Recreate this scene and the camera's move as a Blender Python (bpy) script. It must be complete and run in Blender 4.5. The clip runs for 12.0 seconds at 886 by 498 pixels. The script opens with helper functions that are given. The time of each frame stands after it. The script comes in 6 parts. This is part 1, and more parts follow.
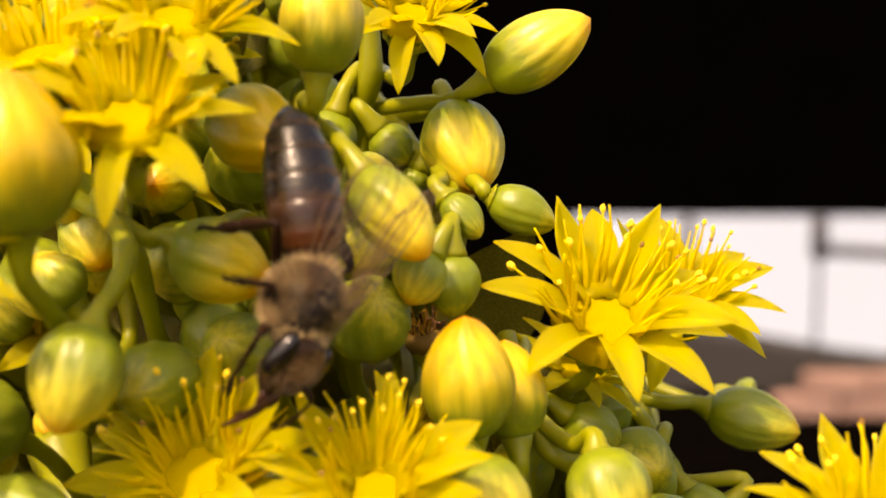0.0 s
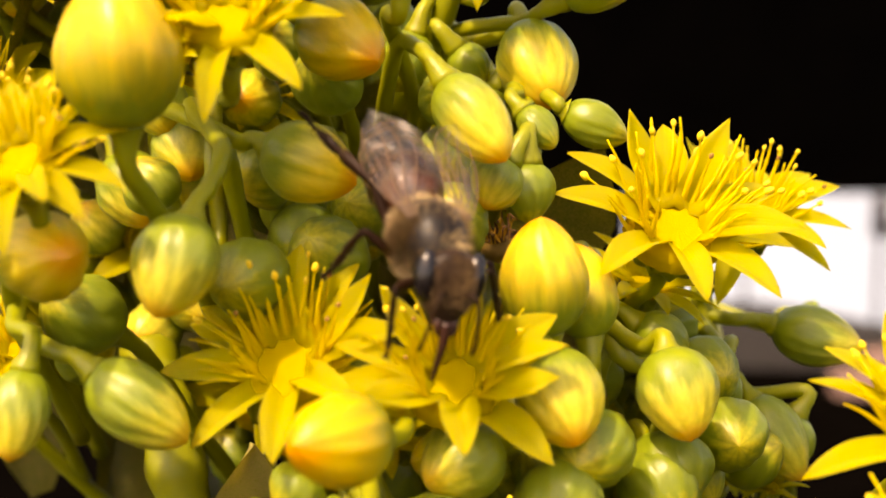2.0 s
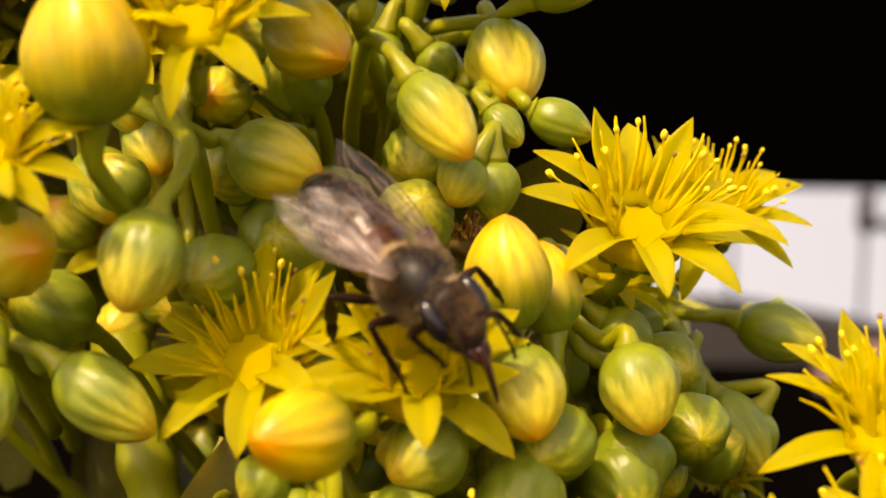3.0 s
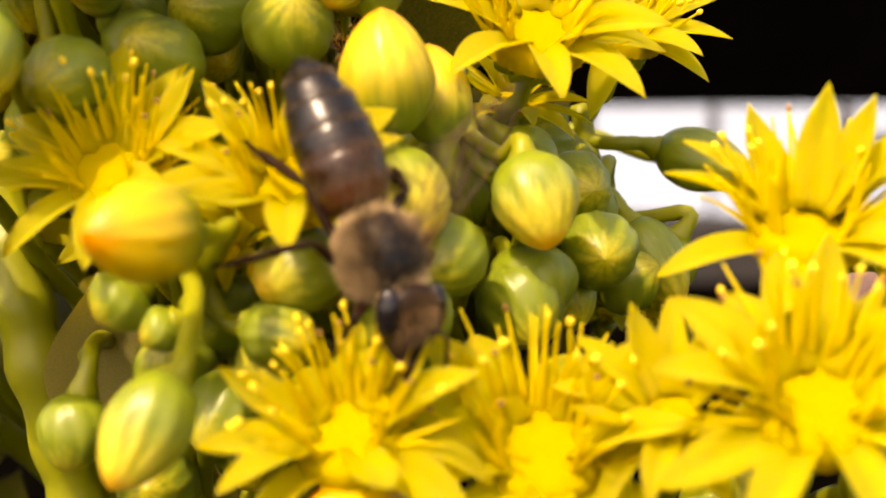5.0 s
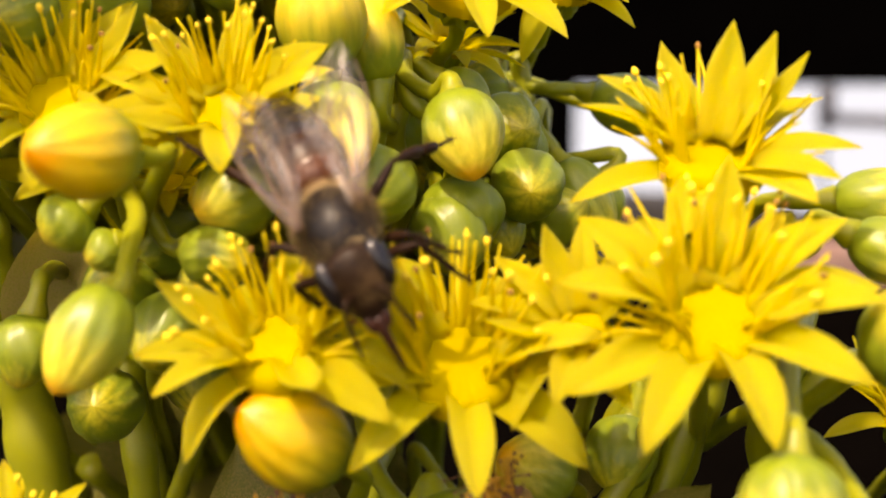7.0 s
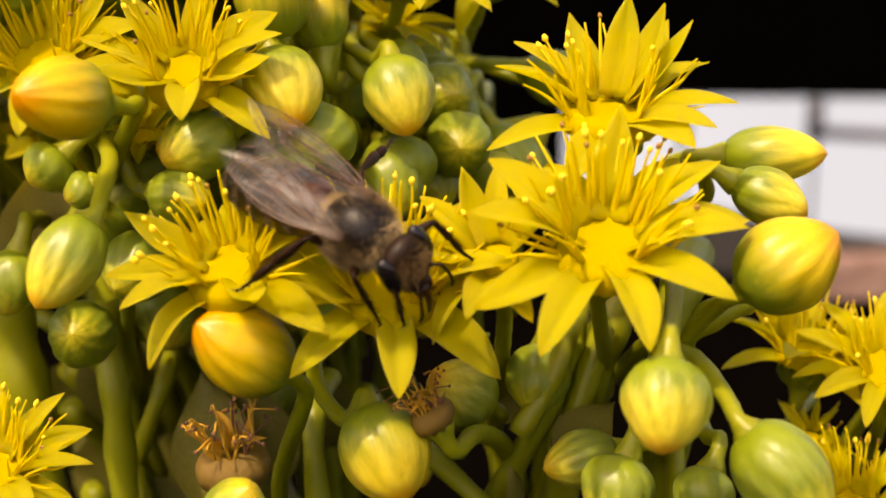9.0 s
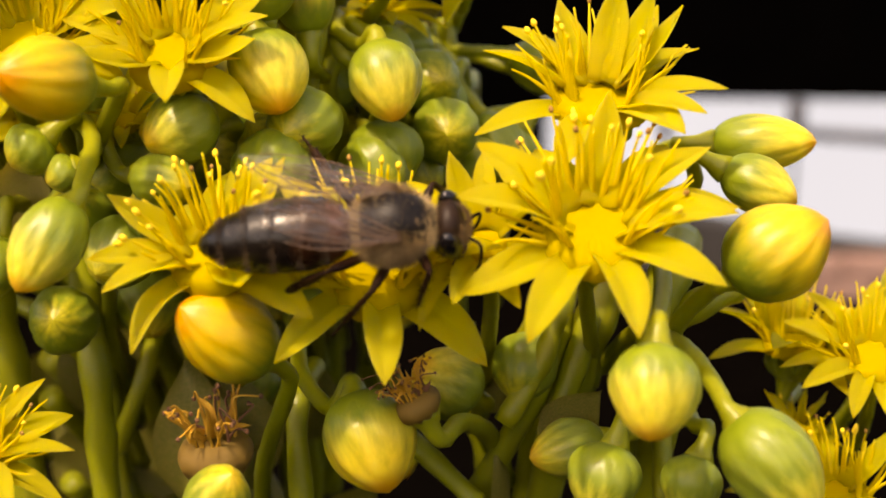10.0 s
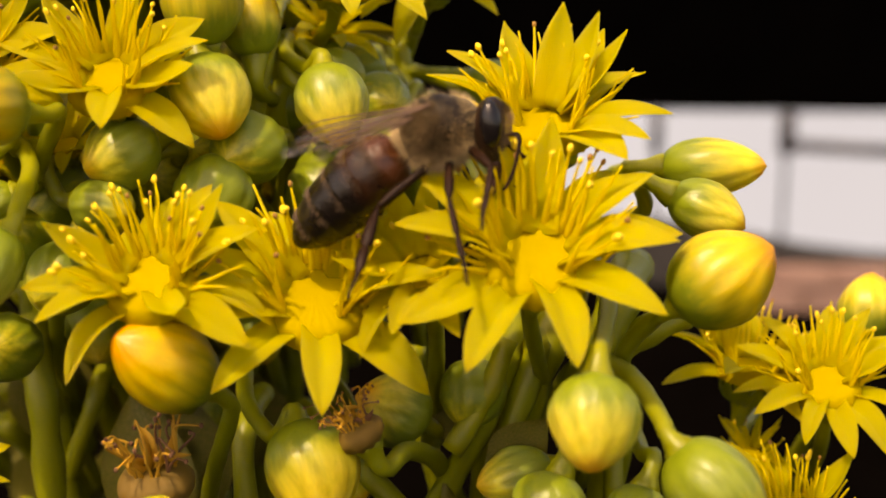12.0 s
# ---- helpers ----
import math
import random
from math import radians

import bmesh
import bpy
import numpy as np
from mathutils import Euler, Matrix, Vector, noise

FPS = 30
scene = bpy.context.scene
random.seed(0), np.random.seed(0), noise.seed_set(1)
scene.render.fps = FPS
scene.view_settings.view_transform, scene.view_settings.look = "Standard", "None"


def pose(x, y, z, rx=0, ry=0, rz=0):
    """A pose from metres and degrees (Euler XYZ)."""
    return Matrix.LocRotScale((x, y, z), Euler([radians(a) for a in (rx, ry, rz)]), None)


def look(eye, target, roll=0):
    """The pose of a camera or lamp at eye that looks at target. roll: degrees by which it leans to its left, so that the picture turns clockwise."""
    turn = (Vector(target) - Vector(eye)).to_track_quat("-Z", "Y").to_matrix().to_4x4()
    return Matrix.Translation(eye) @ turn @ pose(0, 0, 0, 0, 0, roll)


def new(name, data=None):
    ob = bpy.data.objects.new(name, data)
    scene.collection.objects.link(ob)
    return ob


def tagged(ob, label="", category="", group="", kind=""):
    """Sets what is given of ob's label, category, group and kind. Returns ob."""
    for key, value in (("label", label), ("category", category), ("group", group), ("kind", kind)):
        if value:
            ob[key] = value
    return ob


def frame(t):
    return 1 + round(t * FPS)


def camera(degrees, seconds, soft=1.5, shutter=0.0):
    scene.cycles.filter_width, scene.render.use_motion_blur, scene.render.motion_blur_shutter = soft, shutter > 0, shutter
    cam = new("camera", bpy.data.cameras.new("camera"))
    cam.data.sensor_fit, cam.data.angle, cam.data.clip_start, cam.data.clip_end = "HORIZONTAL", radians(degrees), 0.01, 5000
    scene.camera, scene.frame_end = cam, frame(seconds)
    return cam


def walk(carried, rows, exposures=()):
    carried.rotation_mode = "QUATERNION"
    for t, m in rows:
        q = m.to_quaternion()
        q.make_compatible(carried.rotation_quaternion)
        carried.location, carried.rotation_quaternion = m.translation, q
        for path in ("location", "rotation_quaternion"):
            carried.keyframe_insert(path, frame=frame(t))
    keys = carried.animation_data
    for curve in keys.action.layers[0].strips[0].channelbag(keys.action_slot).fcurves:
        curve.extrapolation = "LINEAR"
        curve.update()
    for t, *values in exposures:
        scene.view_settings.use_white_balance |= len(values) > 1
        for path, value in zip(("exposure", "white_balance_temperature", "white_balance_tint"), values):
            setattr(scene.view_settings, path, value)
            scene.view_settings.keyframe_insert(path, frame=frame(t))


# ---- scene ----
# A honeybee on a cluster of yellow succulent flowers, close up. Plant numbers are in millimetres
# from a point 1.2 m above the ground.
cam = camera(34, 12.0, soft=1.8)
cam.data.dof.use_dof = True
cam.data.dof.focus_distance = 0.086
cam.data.dof.aperture_fstop = 43.0
walk(cam, [
    (0.0, pose(0.00000, 0.00000, 1.20000, 82.001, -0.000, -0.000)),
    (0.5, pose(0.00057, -0.00138, 1.19910, 81.332, -0.300, 0.450)),
    (1.0, pose(-0.00031, -0.00259, 1.19829, 81.322, 0.027, 1.754)),
    (1.5, pose(0.00059, -0.00286, 1.19768, 81.075, -0.137, 1.740)),
    (2.0, pose(-0.00111, -0.00403, 1.19663, 81.041, -0.126, 2.279)),
    (2.5, pose(-0.00089, -0.00490, 1.19684, 80.737, -0.436, 1.958)),
    (2.7, pose(0.00013, -0.00531, 1.19693, 80.843, -0.364, 1.802)),
    (4.3, pose(0.00013, 0.00043, 1.19321, 79.966, -0.580, 1.597)),
    (4.5, pose(0.00103, 0.00121, 1.19138, 77.804, -0.809, 0.955)),
    (5.0, pose(0.00537, 0.00016, 1.18965, 77.867, 0.600, 0.913)),
    (5.5, pose(0.00707, -0.00055, 1.18952, 77.602, 0.394, 0.521)),
    (6.0, pose(0.00702, -0.00231, 1.18827, 77.337, 0.269, 0.582)),
    (6.5, pose(0.00784, -0.00191, 1.18928, 76.880, 0.182, 0.263)),
    (7.0, pose(0.00819, -0.00472, 1.18801, 77.015, 0.173, 0.290)),
    (7.2, pose(0.00897, -0.00611, 1.18794, 77.421, -0.046, 0.305)),
    (8.8, pose(0.01022, -0.01704, 1.18553, 77.753, -0.304, 0.219)),
    (9.0, pose(0.01157, -0.01629, 1.18647, 77.499, -0.133, -0.029)),
    (9.5, pose(0.01091, -0.01615, 1.18549, 77.408, -0.281, -0.246)),
    (10.0, pose(0.01128, -0.01561, 1.18553, 77.476, -0.599, -0.676)),
    (10.5, pose(0.01124, -0.01630, 1.18666, 77.048, -0.505, -0.742)),
    (11.0, pose(0.01230, -0.01735, 1.18710, 77.294, -0.645, -0.742)),
    (11.5, pose(0.01512, -0.01613, 1.18747, 77.234, -0.500, -1.180)),
    (12.0, pose(0.01408, -0.01449, 1.18616, 77.953, -0.562, -1.000)),
], exposures=[(0.0, 0.95, 10400, 23), (0.5, 1.09, 10500, 23), (1.5, 1.21, 10600, 23), (2.7, 0.87, 10200, 22), (4.3, 0.43, 10200, 23), (4.7, 0.70, 9900, 22), (5.2, 1.24, 9700, 21), (6.0, 1.22, 8900, 19), (7.2, 1.01, 9100, 20), (9.0, 0.75, 9600, 20), (10.5, 0.81, 9700, 21), (12.0, 0.57, 10500, 22)])

# ---- light ----
SUN_WAY = Vector((-0.40, -0.58, 1.12)).normalized()
world = bpy.data.worlds.new("sky")
world.use_nodes = True
scene.world = world
sky = world.node_tree.nodes.new("ShaderNodeTexSky")
sky.sky_type = "NISHITA"
sky.sun_disc = False
sky.air_density, sky.dust_density, sky.ozone_density = 0.8, 3.5, 0.6
sky.sun_elevation = math.asin(SUN_WAY.z)
sky.sun_rotation = math.atan2(SUN_WAY.x, SUN_WAY.y)
world.node_tree.links.new(sky.outputs[0], world.node_tree.nodes["Background"].inputs[0])
world.node_tree.nodes["Background"].inputs[1].default_value = 0.225
sun_data = bpy.data.lights.new("sun", "SUN")
sun_data.energy, sun_data.angle, sun_data.color = 2.70, radians(1.2), (1.0, 0.95, 0.87)
sun = new("sun", sun_data)
sun.matrix_basis = look(SUN_WAY * 10, (0, 0, 0))


# ---- materials ----
class Nodes:
    """A material and short ways to add nodes to it."""

    def __init__(self, name):
        self.mat = bpy.data.materials.new(name)
        self.mat.use_nodes = True
        self.tree = self.mat.node_tree
        self.bsdf = self.tree.nodes["Principled BSDF"]
        self.exit = self.tree.nodes["Material Output"]

    def add(self, kind, **inputs):
        n = self.tree.nodes.new(kind)
        for k, v in inputs.items():
            self.put(n.inputs[k.replace("_", " ")], v)
        return n

    def put(self, socket, v):
        if isinstance(v, bpy.types.NodeSocket):
            self.tree.links.new(v, socket)
        else:
            socket.default_value = v

    def set(self, **inputs):
        for k, v in inputs.items():
            self.put(self.bsdf.inputs[k.replace("_", " ")], v)

    def coords(self, which="Object"):
        return self.add("ShaderNodeTexCoord").outputs[which]

    def noise(self, scale, detail=3.0, vector=None, which="Fac"):
        n = self.add("ShaderNodeTexNoise", Scale=scale, Detail=detail)
        self.put(n.inputs["Vector"], vector if vector is not None else self.coords())
        return n.outputs[which]

    def ramp(self, fac, *stops):
        n = self.add("ShaderNodeValToRGB")
        self.put(n.inputs[0], fac)
        e = n.color_ramp.elements
        while len(e) < len(stops):
            e.new(0.5)
        for s, (p, c) in zip(e, stops):
            s.position, s.color = p, (*c, 1)
        return n.outputs[0]

    def mix(self, fac, a, b, kind="MIX"):
        n = self.tree.nodes.new("ShaderNodeMix")
        n.data_type, n.blend_type = "RGBA", kind
        self.put(n.inputs[0], fac)
        self.put(n.inputs[6], a if isinstance(a, bpy.types.NodeSocket) else (*a, 1))
        self.put(n.inputs[7], b if isinstance(b, bpy.types.NodeSocket) else (*b, 1))
        return n.outputs[2]

    def math(self, op, a, b=0.0):
        n = self.tree.nodes.new("ShaderNodeMath")
        n.operation = op
        self.put(n.inputs[0], a)
        self.put(n.inputs[1], b)
        return n.outputs[0]

    def attr(self, name):
        n = self.tree.nodes.new("ShaderNodeAttribute")
        n.attribute_name = name
        return n.outputs["Fac"]

    def bump(self, height, strength, distance):
        self.set(Normal=self.add("ShaderNodeBump", Height=height, Strength=strength, Distance=distance).outputs[0])

    def leafy(self, colour, amount):
        """Lets part of the light through a thin petal or leaf."""
        t = self.add("ShaderNodeBsdfTranslucent", Color=colour)
        m = self.add("ShaderNodeMixShader", Fac=amount)
        self.tree.links.new(self.bsdf.outputs[0], m.inputs[1])
        self.tree.links.new(t.outputs[0], m.inputs[2])
        self.tree.links.new(m.outputs[0], self.exit.inputs[0])
        return self.mat


def random_of(n):
    return n.add("ShaderNodeObjectInfo").outputs["Random"]


def petal_material():
    n = Nodes("petal_yellow")
    along = n.attr("along")
    c = n.ramp(along, (0.0, (0.74, 0.61, 0.014)), (0.35, (0.80, 0.71, 0.024)), (0.85, (0.82, 0.74, 0.036)), (1.0, (0.83, 0.69, 0.03)))
    blot = n.noise(420, 3)
    c = n.mix(n.math("MULTIPLY", blot, 0.25), c, (0.78, 0.675, 0.018))
    c = n.mix(n.math("MULTIPLY", random_of(n), 0.22), c, (0.83, 0.70, 0.035))
    n.set(Base_Color=c, Roughness=0.5, Specular_IOR_Level=0.22, Subsurface_Weight=0.5, Subsurface_Radius=(1.0, 0.75, 0.08), Subsurface_Scale=0.002)
    veins = n.add("ShaderNodeTexWave", Scale=1.0, Distortion=0.6)
    n.put(veins.inputs["Vector"], n.add("ShaderNodeCombineXYZ", X=n.math("MULTIPLY", n.attr("across"), 2.2)).outputs[0])
    n.bump(n.math("ADD", n.math("MULTIPLY", veins.outputs["Fac"], 0.6), blot), 0.6, 0.00014)
    return n.leafy(c, 0.58)


def bud_material():
    """Pale green at the foot, fading through fine streaks to lemon yellow, orange at the tip; ripeness is an attribute."""
    n = Nodes("bud_petals")
    along, rib, ripe = n.attr("along"), n.attr("rib"), n.attr("ripe")
    gold = n.math("MULTIPLY", n.math("SUBTRACT", ripe, 0.72), 3.4)
    gold.node.use_clamp = True
    green = n.mix(n.noise(900, 4), (0.105, 0.155, 0.006), (0.205, 0.26, 0.014))
    green = n.mix(n.math("MULTIPLY", n.noise(330, 3), 0.3), green, (0.31, 0.35, 0.03))
    lemon = n.mix(n.noise(420, 3), (0.78, 0.61, 0.022), (0.82, 0.69, 0.065))
    amber = n.mix(n.noise(500, 3), (0.62, 0.42, 0.008), (0.56, 0.33, 0.006))
    yellow = n.mix(n.math("MULTIPLY", gold, 0.85), lemon, amber)
    long = n.add("ShaderNodeVectorMath", Vector=n.coords())
    long.operation = "MULTIPLY"
    long.inputs[1].default_value = (1.0, 1.0, 0.14)
    grain = n.noise(2600, 4, long.outputs[0])
    edge = n.math("ADD", n.math("MULTIPLY", rib, 0.12), n.math("MULTIPLY", n.math("SUBTRACT", grain, 0.4), 0.42))
    level = n.math("SUBTRACT", n.math("ADD", along, edge), n.math("SUBTRACT", 1.02, n.math("MULTIPLY", ripe, 0.67)))
    fac = n.math("MULTIPLY", n.math("ADD", level, 0.13), 1.7)
    fac.node.use_clamp = True
    c = n.mix(fac, green, yellow)
    veil = n.math("MULTIPLY", n.math("MULTIPLY", n.math("POWER", grain, 1.6), n.math("ADD", 0.45, n.math("MULTIPLY", rib, 0.5))), n.math("SUBTRACT", 0.95, n.math("MULTIPLY", gold, 0.85)))
    veil.node.use_clamp = True
    veil = n.math("MULTIPLY", veil, n.math("MINIMUM", 1.0, n.math("ADD", 0.22, n.math("MULTIPLY", ripe, 1.6))))
    c = n.mix(veil, c, n.mix(fac, (0.46, 0.52, 0.13), (0.84, 0.73, 0.13)))
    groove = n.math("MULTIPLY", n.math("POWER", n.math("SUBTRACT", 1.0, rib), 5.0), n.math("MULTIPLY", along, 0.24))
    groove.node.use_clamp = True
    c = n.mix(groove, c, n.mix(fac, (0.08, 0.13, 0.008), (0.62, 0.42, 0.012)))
    tip = n.math("MULTIPLY", n.math("SUBTRACT", n.math("ADD", along, n.math("MULTIPLY", gold, 0.05)), 0.85), 7.0)
    tip.node.use_clamp = True
    c = n.mix(n.math("MULTIPLY", tip, n.math("MINIMUM", 0.85, n.math("MULTIPLY", ripe, 1.6))), c, (0.68, 0.28, 0.010))
    n.set(Base_Color=c, Roughness=0.36, Specular_IOR_Level=0.42, Subsurface_Weight=0.5, Subsurface_Radius=(1.0, 0.80, 0.18), Subsurface_Scale=0.0012)
    n.bump(n.math("ADD", n.noise(1600, 4), grain), 0.4, 0.00008)
    return n.leafy(c, 0.22)


def green_material(name, a, b, rough=0.36, thin=0.12):
    n = Nodes(name)
    c = n.mix(n.noise(260, 4), a, b)
    c = n.mix(n.math("MULTIPLY", n.noise(1500, 3), 0.35), c, (0.29, 0.31, 0.022))
    c = n.mix(n.math("MULTIPLY", random_of(n), 0.3), c, (0.33, 0.31, 0.02))
    n.set(Base_Color=c, Roughness=rough, Specular_IOR_Level=0.35, Subsurface_Weight=0.5, Subsurface_Radius=(0.9, 0.85, 0.08), Subsurface_Scale=0.0015)
    n.bump(n.noise(2200, 4), 0.3, 0.00008)
    return n.leafy(c, thin)


def bract_material(name, *stops):
    n = Nodes(name)
    c = n.ramp(n.noise(90, 5), *stops)
    n.set(Base_Color=c, Roughness=0.5)
    n.bump(n.noise(500, 3), 0.2, 0.0001)
    return n.leafy(c, 0.5)


def plain_noise(name, a, b, scale, rough, depth=0.0001, metal=0.0, thin=0.0):
    n = Nodes(name)
    f = n.noise(scale, 5)
    c = n.mix(f, a, b)
    n.set(Base_Color=c, Roughness=rough, Metallic=metal, Specular_IOR_Level=0.0 if rough > 0.8 else 0.4)
    n.bump(n.noise(scale * 4, 4), 0.4, depth)
    return n.leafy(c, thin) if thin else n.mat


PETAL = petal_material()
BUD = bud_material()
CALYX = green_material("calyx_green", (0.115, 0.16, 0.007), (0.22, 0.26, 0.018), 0.40)
def sepal_material():
    n = Nodes("sepal_green")
    c = n.mix(n.noise(800, 4), (0.105, 0.155, 0.006), (0.205, 0.26, 0.014))
    c = n.mix(n.math("MULTIPLY", n.attr("along"), 0.35), c, (0.31, 0.35, 0.03))
    n.set(Base_Color=c, Roughness=0.38, Specular_IOR_Level=0.4)
    n.bump(n.noise(2000, 4), 0.3, 0.00008)
    return n.leafy(c, 0.15)


SEPAL = sepal_material()
STEM = green_material("stem_green", (0.15, 0.18, 0.007), (0.27, 0.285, 0.016), 0.38, 0.2)
BRACT = bract_material("bract_olive", (0.3, (0.12, 0.13, 0.010)), (0.5, (0.21, 0.20, 0.025)), (0.66, (0.34, 0.26, 0.07)), (0.82, (0.22, 0.10, 0.035)))
PALE_LEAF = bract_material("bract_cream", (0.3, (0.46, 0.41, 0.09)), (0.55, (0.58, 0.51, 0.16)), (0.70, (0.60, 0.42, 0.20)), (0.80, (0.24, 0.08, 0.04)))
FILAMENT = plain_noise("filament_yellow", (0.80, 0.65, 0.016), (0.83, 0.69, 0.028), 700, 0.5, thin=0.5)
ANTHER = plain_noise("anther_gold", (0.80, 0.54, 0.02), (0.87, 0.66, 0.05), 2500, 0.65, 0.00005)
ANTHER_OLD = plain_noise("anther_brown", (0.20, 0.09, 0.02), (0.42, 0.22, 0.04), 2500, 0.7, 0.00005)
PISTIL = plain_noise("pistil_yellow", (0.30, 0.225, 0.003), (0.40, 0.30, 0.005), 500, 0.85, 0.0002)
WITHER = plain_noise("withered_orange", (0.36, 0.15, 0.014), (0.78, 0.46, 0.04), 700, 0.6, thin=0.2)
OLD_CUP = plain_noise("withered_cup", (0.05, 0.055, 0.006), (0.24, 0.11, 0.010), 500, 0.6)
DRIED = plain_noise("dried_brown", (0.06, 0.025, 0.012), (0.24, 0.10, 0.04), 900, 0.75)


# ---- mesh helpers ----
def mm(p):
    return Vector(p) * 0.001 + Vector((0, 0, 1.2))


def mesh_of(name, bm, material, smooth=True):
    me = bpy.data.meshes.new(name)
    for f in bm.faces:
        f.smooth = smooth
    bm.to_mesh(me)
    bm.free()
    me.materials.append(material)
    return me


def raw_mesh(name, verts, faces, material, smooth=True, **attributes):
    me = bpy.data.meshes.new(name)
    me.from_pydata([tuple(v) for v in verts], [], faces)
    for k, values in attributes.items():
        me.attributes.new(k, "FLOAT", "POINT").data.foreach_set("value", [float(v) for v in values])
    me.polygons.foreach_set("use_smooth", [smooth] * len(me.polygons))
    me.materials.append(material)
    me.update()
    return me


def child(name, me, parent, m=None, label=""):
    ob = new(name, me)
    ob.parent = parent
    if m is not None:
        ob.matrix_basis = m
    if label:
        ob["label"] = label
    return ob


def part(name, bm, material, parent, label=""):
    return child(name, mesh_of(name, bm, material), parent, None, label)


def smooth_path(points, steps=5):
    """Points along a soft curve through the given ones."""
    p = [Vector(q) for q in points]
    if len(p) < 3:
        return [p[0].lerp(p[-1], k / steps) for k in range(steps + 1)]
    q = [p[0] * 2 - p[1], *p, p[-1] * 2 - p[-2]]
    res = []
    for i in range(1, len(q) - 2):
        for k in range(steps):
            t = k / steps
            a, b, c, d = q[i - 1], q[i], q[i + 1], q[i + 2]
            res.append(0.5 * (2 * b + (c - a) * t + (2 * a - 5 * b + 4 * c - d) * t * t + (3 * b - a - 3 * c + d) * t ** 3))
    return res + [p[-1]]


def tube_data(path, radii, sides=8, closed=True):
    """Vertices and faces of a round tube along a path, with a radius at each of its points."""
    verts, faces = [], []
    side = None
    for i, p in enumerate(path):
        d = (path[min(i + 1, len(path) - 1)] - path[max(i - 1, 0)]).normalized()
        if side is None:
            side = d.orthogonal().normalized()
        side = (side - d * side.dot(d)).normalized()
        other = d.cross(side)
        for k in range(sides):
            a = 2 * math.pi * k / sides
            verts.append(p + (side * math.cos(a) + other * math.sin(a)) * radii[i])
    for i in range(len(path) - 1):
        for k in range(sides):
            a, b = i * sides + k, i * sides + (k + 1) % sides
            faces.append((a, b, b + sides, a + sides))
    if closed:
        faces.append(tuple(reversed(range(sides))))
        faces.append(tuple(range((len(path) - 1) * sides, len(path) * sides)))
    return verts, faces


def join_data(pieces):
    verts, faces = [], []
    for v, f in pieces:
        o = len(verts)
        verts += v
        faces += [tuple(i + o for i in q) for q in f]
    return verts, faces


def ball_data(centre, rx, ry, rz, turn=None, rings=5, sides=8):
    verts, faces = [], []
    turn = turn or Matrix.Identity(3)
    for i in range(1, rings):
        a = math.pi * i / rings
        for k in range(sides):
            b = 2 * math.pi * k / sides
            verts.append(Vector(centre) + turn @ Vector((rx * math.sin(a) * math.cos(b), ry * math.sin(a) * math.sin(b), rz * math.cos(a))))
    for i in range(rings - 2):
        for k in range(sides):
            a, b = i * sides + k, i * sides + (k + 1) % sides
            faces.append((a, a + sides, b + sides, b))
    top, low = len(verts), len(verts) + 1
    verts += [Vector(centre) + turn @ Vector((0, 0, rz)), Vector(centre) + turn @ Vector((0, 0, -rz))]
    for k in range(sides):
        faces.append((top, k, (k + 1) % sides))
        e = (rings - 2) * sides
        faces.append((low, e + (k + 1) % sides, e + k))
    return verts, faces


def frame_along(n, hint=(0, 1, 0)):
    """A turn whose z lies along n."""
    n = Vector(n).normalized()
    u = Vector(hint).cross(n)
    u = u.normalized() if u.length > 1e-4 else n.orthogonal().normalized()
    return Matrix((u, n.cross(u), n)).transposed()


# ---- the place behind ----
def box(bm, x0, y0, z0, x1, y1, z1, bevel=0.01):
    r = bmesh.ops.create_cube(bm, size=1.0, matrix=Matrix.LocRotScale(((x0 + x1) / 2, (y0 + y1) / 2, (z0 + z1) / 2), None, (x1 - x0, y1 - y0, z1 - z0)))
    edges = list({e for v in r["verts"] for e in v.link_edges})
    bmesh.ops.bevel(bm, geom=edges, offset=bevel, segments=2, affect="EDGES")


# Near-black colour carries the deep shade around the bright opening.
SHADE_BOARD = plain_noise("shade_black_board", (0.0003, 0.0003, 0.0003), (0.0010, 0.0008, 0.0007), 6, 0.95, 0.002)
DARK_METAL = plain_noise("dark_metal", (0.02, 0.02, 0.025), (0.05, 0.05, 0.06), 20, 0.5, 0.0005, 0.6)


# Emissive panel: the white glare beyond the rail is put into its glow.
def glow_panel():
    n = Nodes("glow_panel")
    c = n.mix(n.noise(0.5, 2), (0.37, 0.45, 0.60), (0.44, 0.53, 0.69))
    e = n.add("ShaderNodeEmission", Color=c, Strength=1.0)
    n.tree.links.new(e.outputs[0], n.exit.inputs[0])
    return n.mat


GLOW_PANEL = glow_panel()
# Soil kept almost black: the shade on the ground is painted in.
SHADED_SOIL = plain_noise("shade_black_soil", (0.0005, 0.0004, 0.0003), (0.002, 0.0015, 0.0012), 7, 0.95, 0.004)
BRICK = plain_noise("pink_brick", (0.17, 0.10, 0.085), (0.30, 0.20, 0.17), 14, 0.85, 0.003)
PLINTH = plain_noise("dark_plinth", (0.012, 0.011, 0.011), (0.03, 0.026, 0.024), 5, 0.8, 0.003)


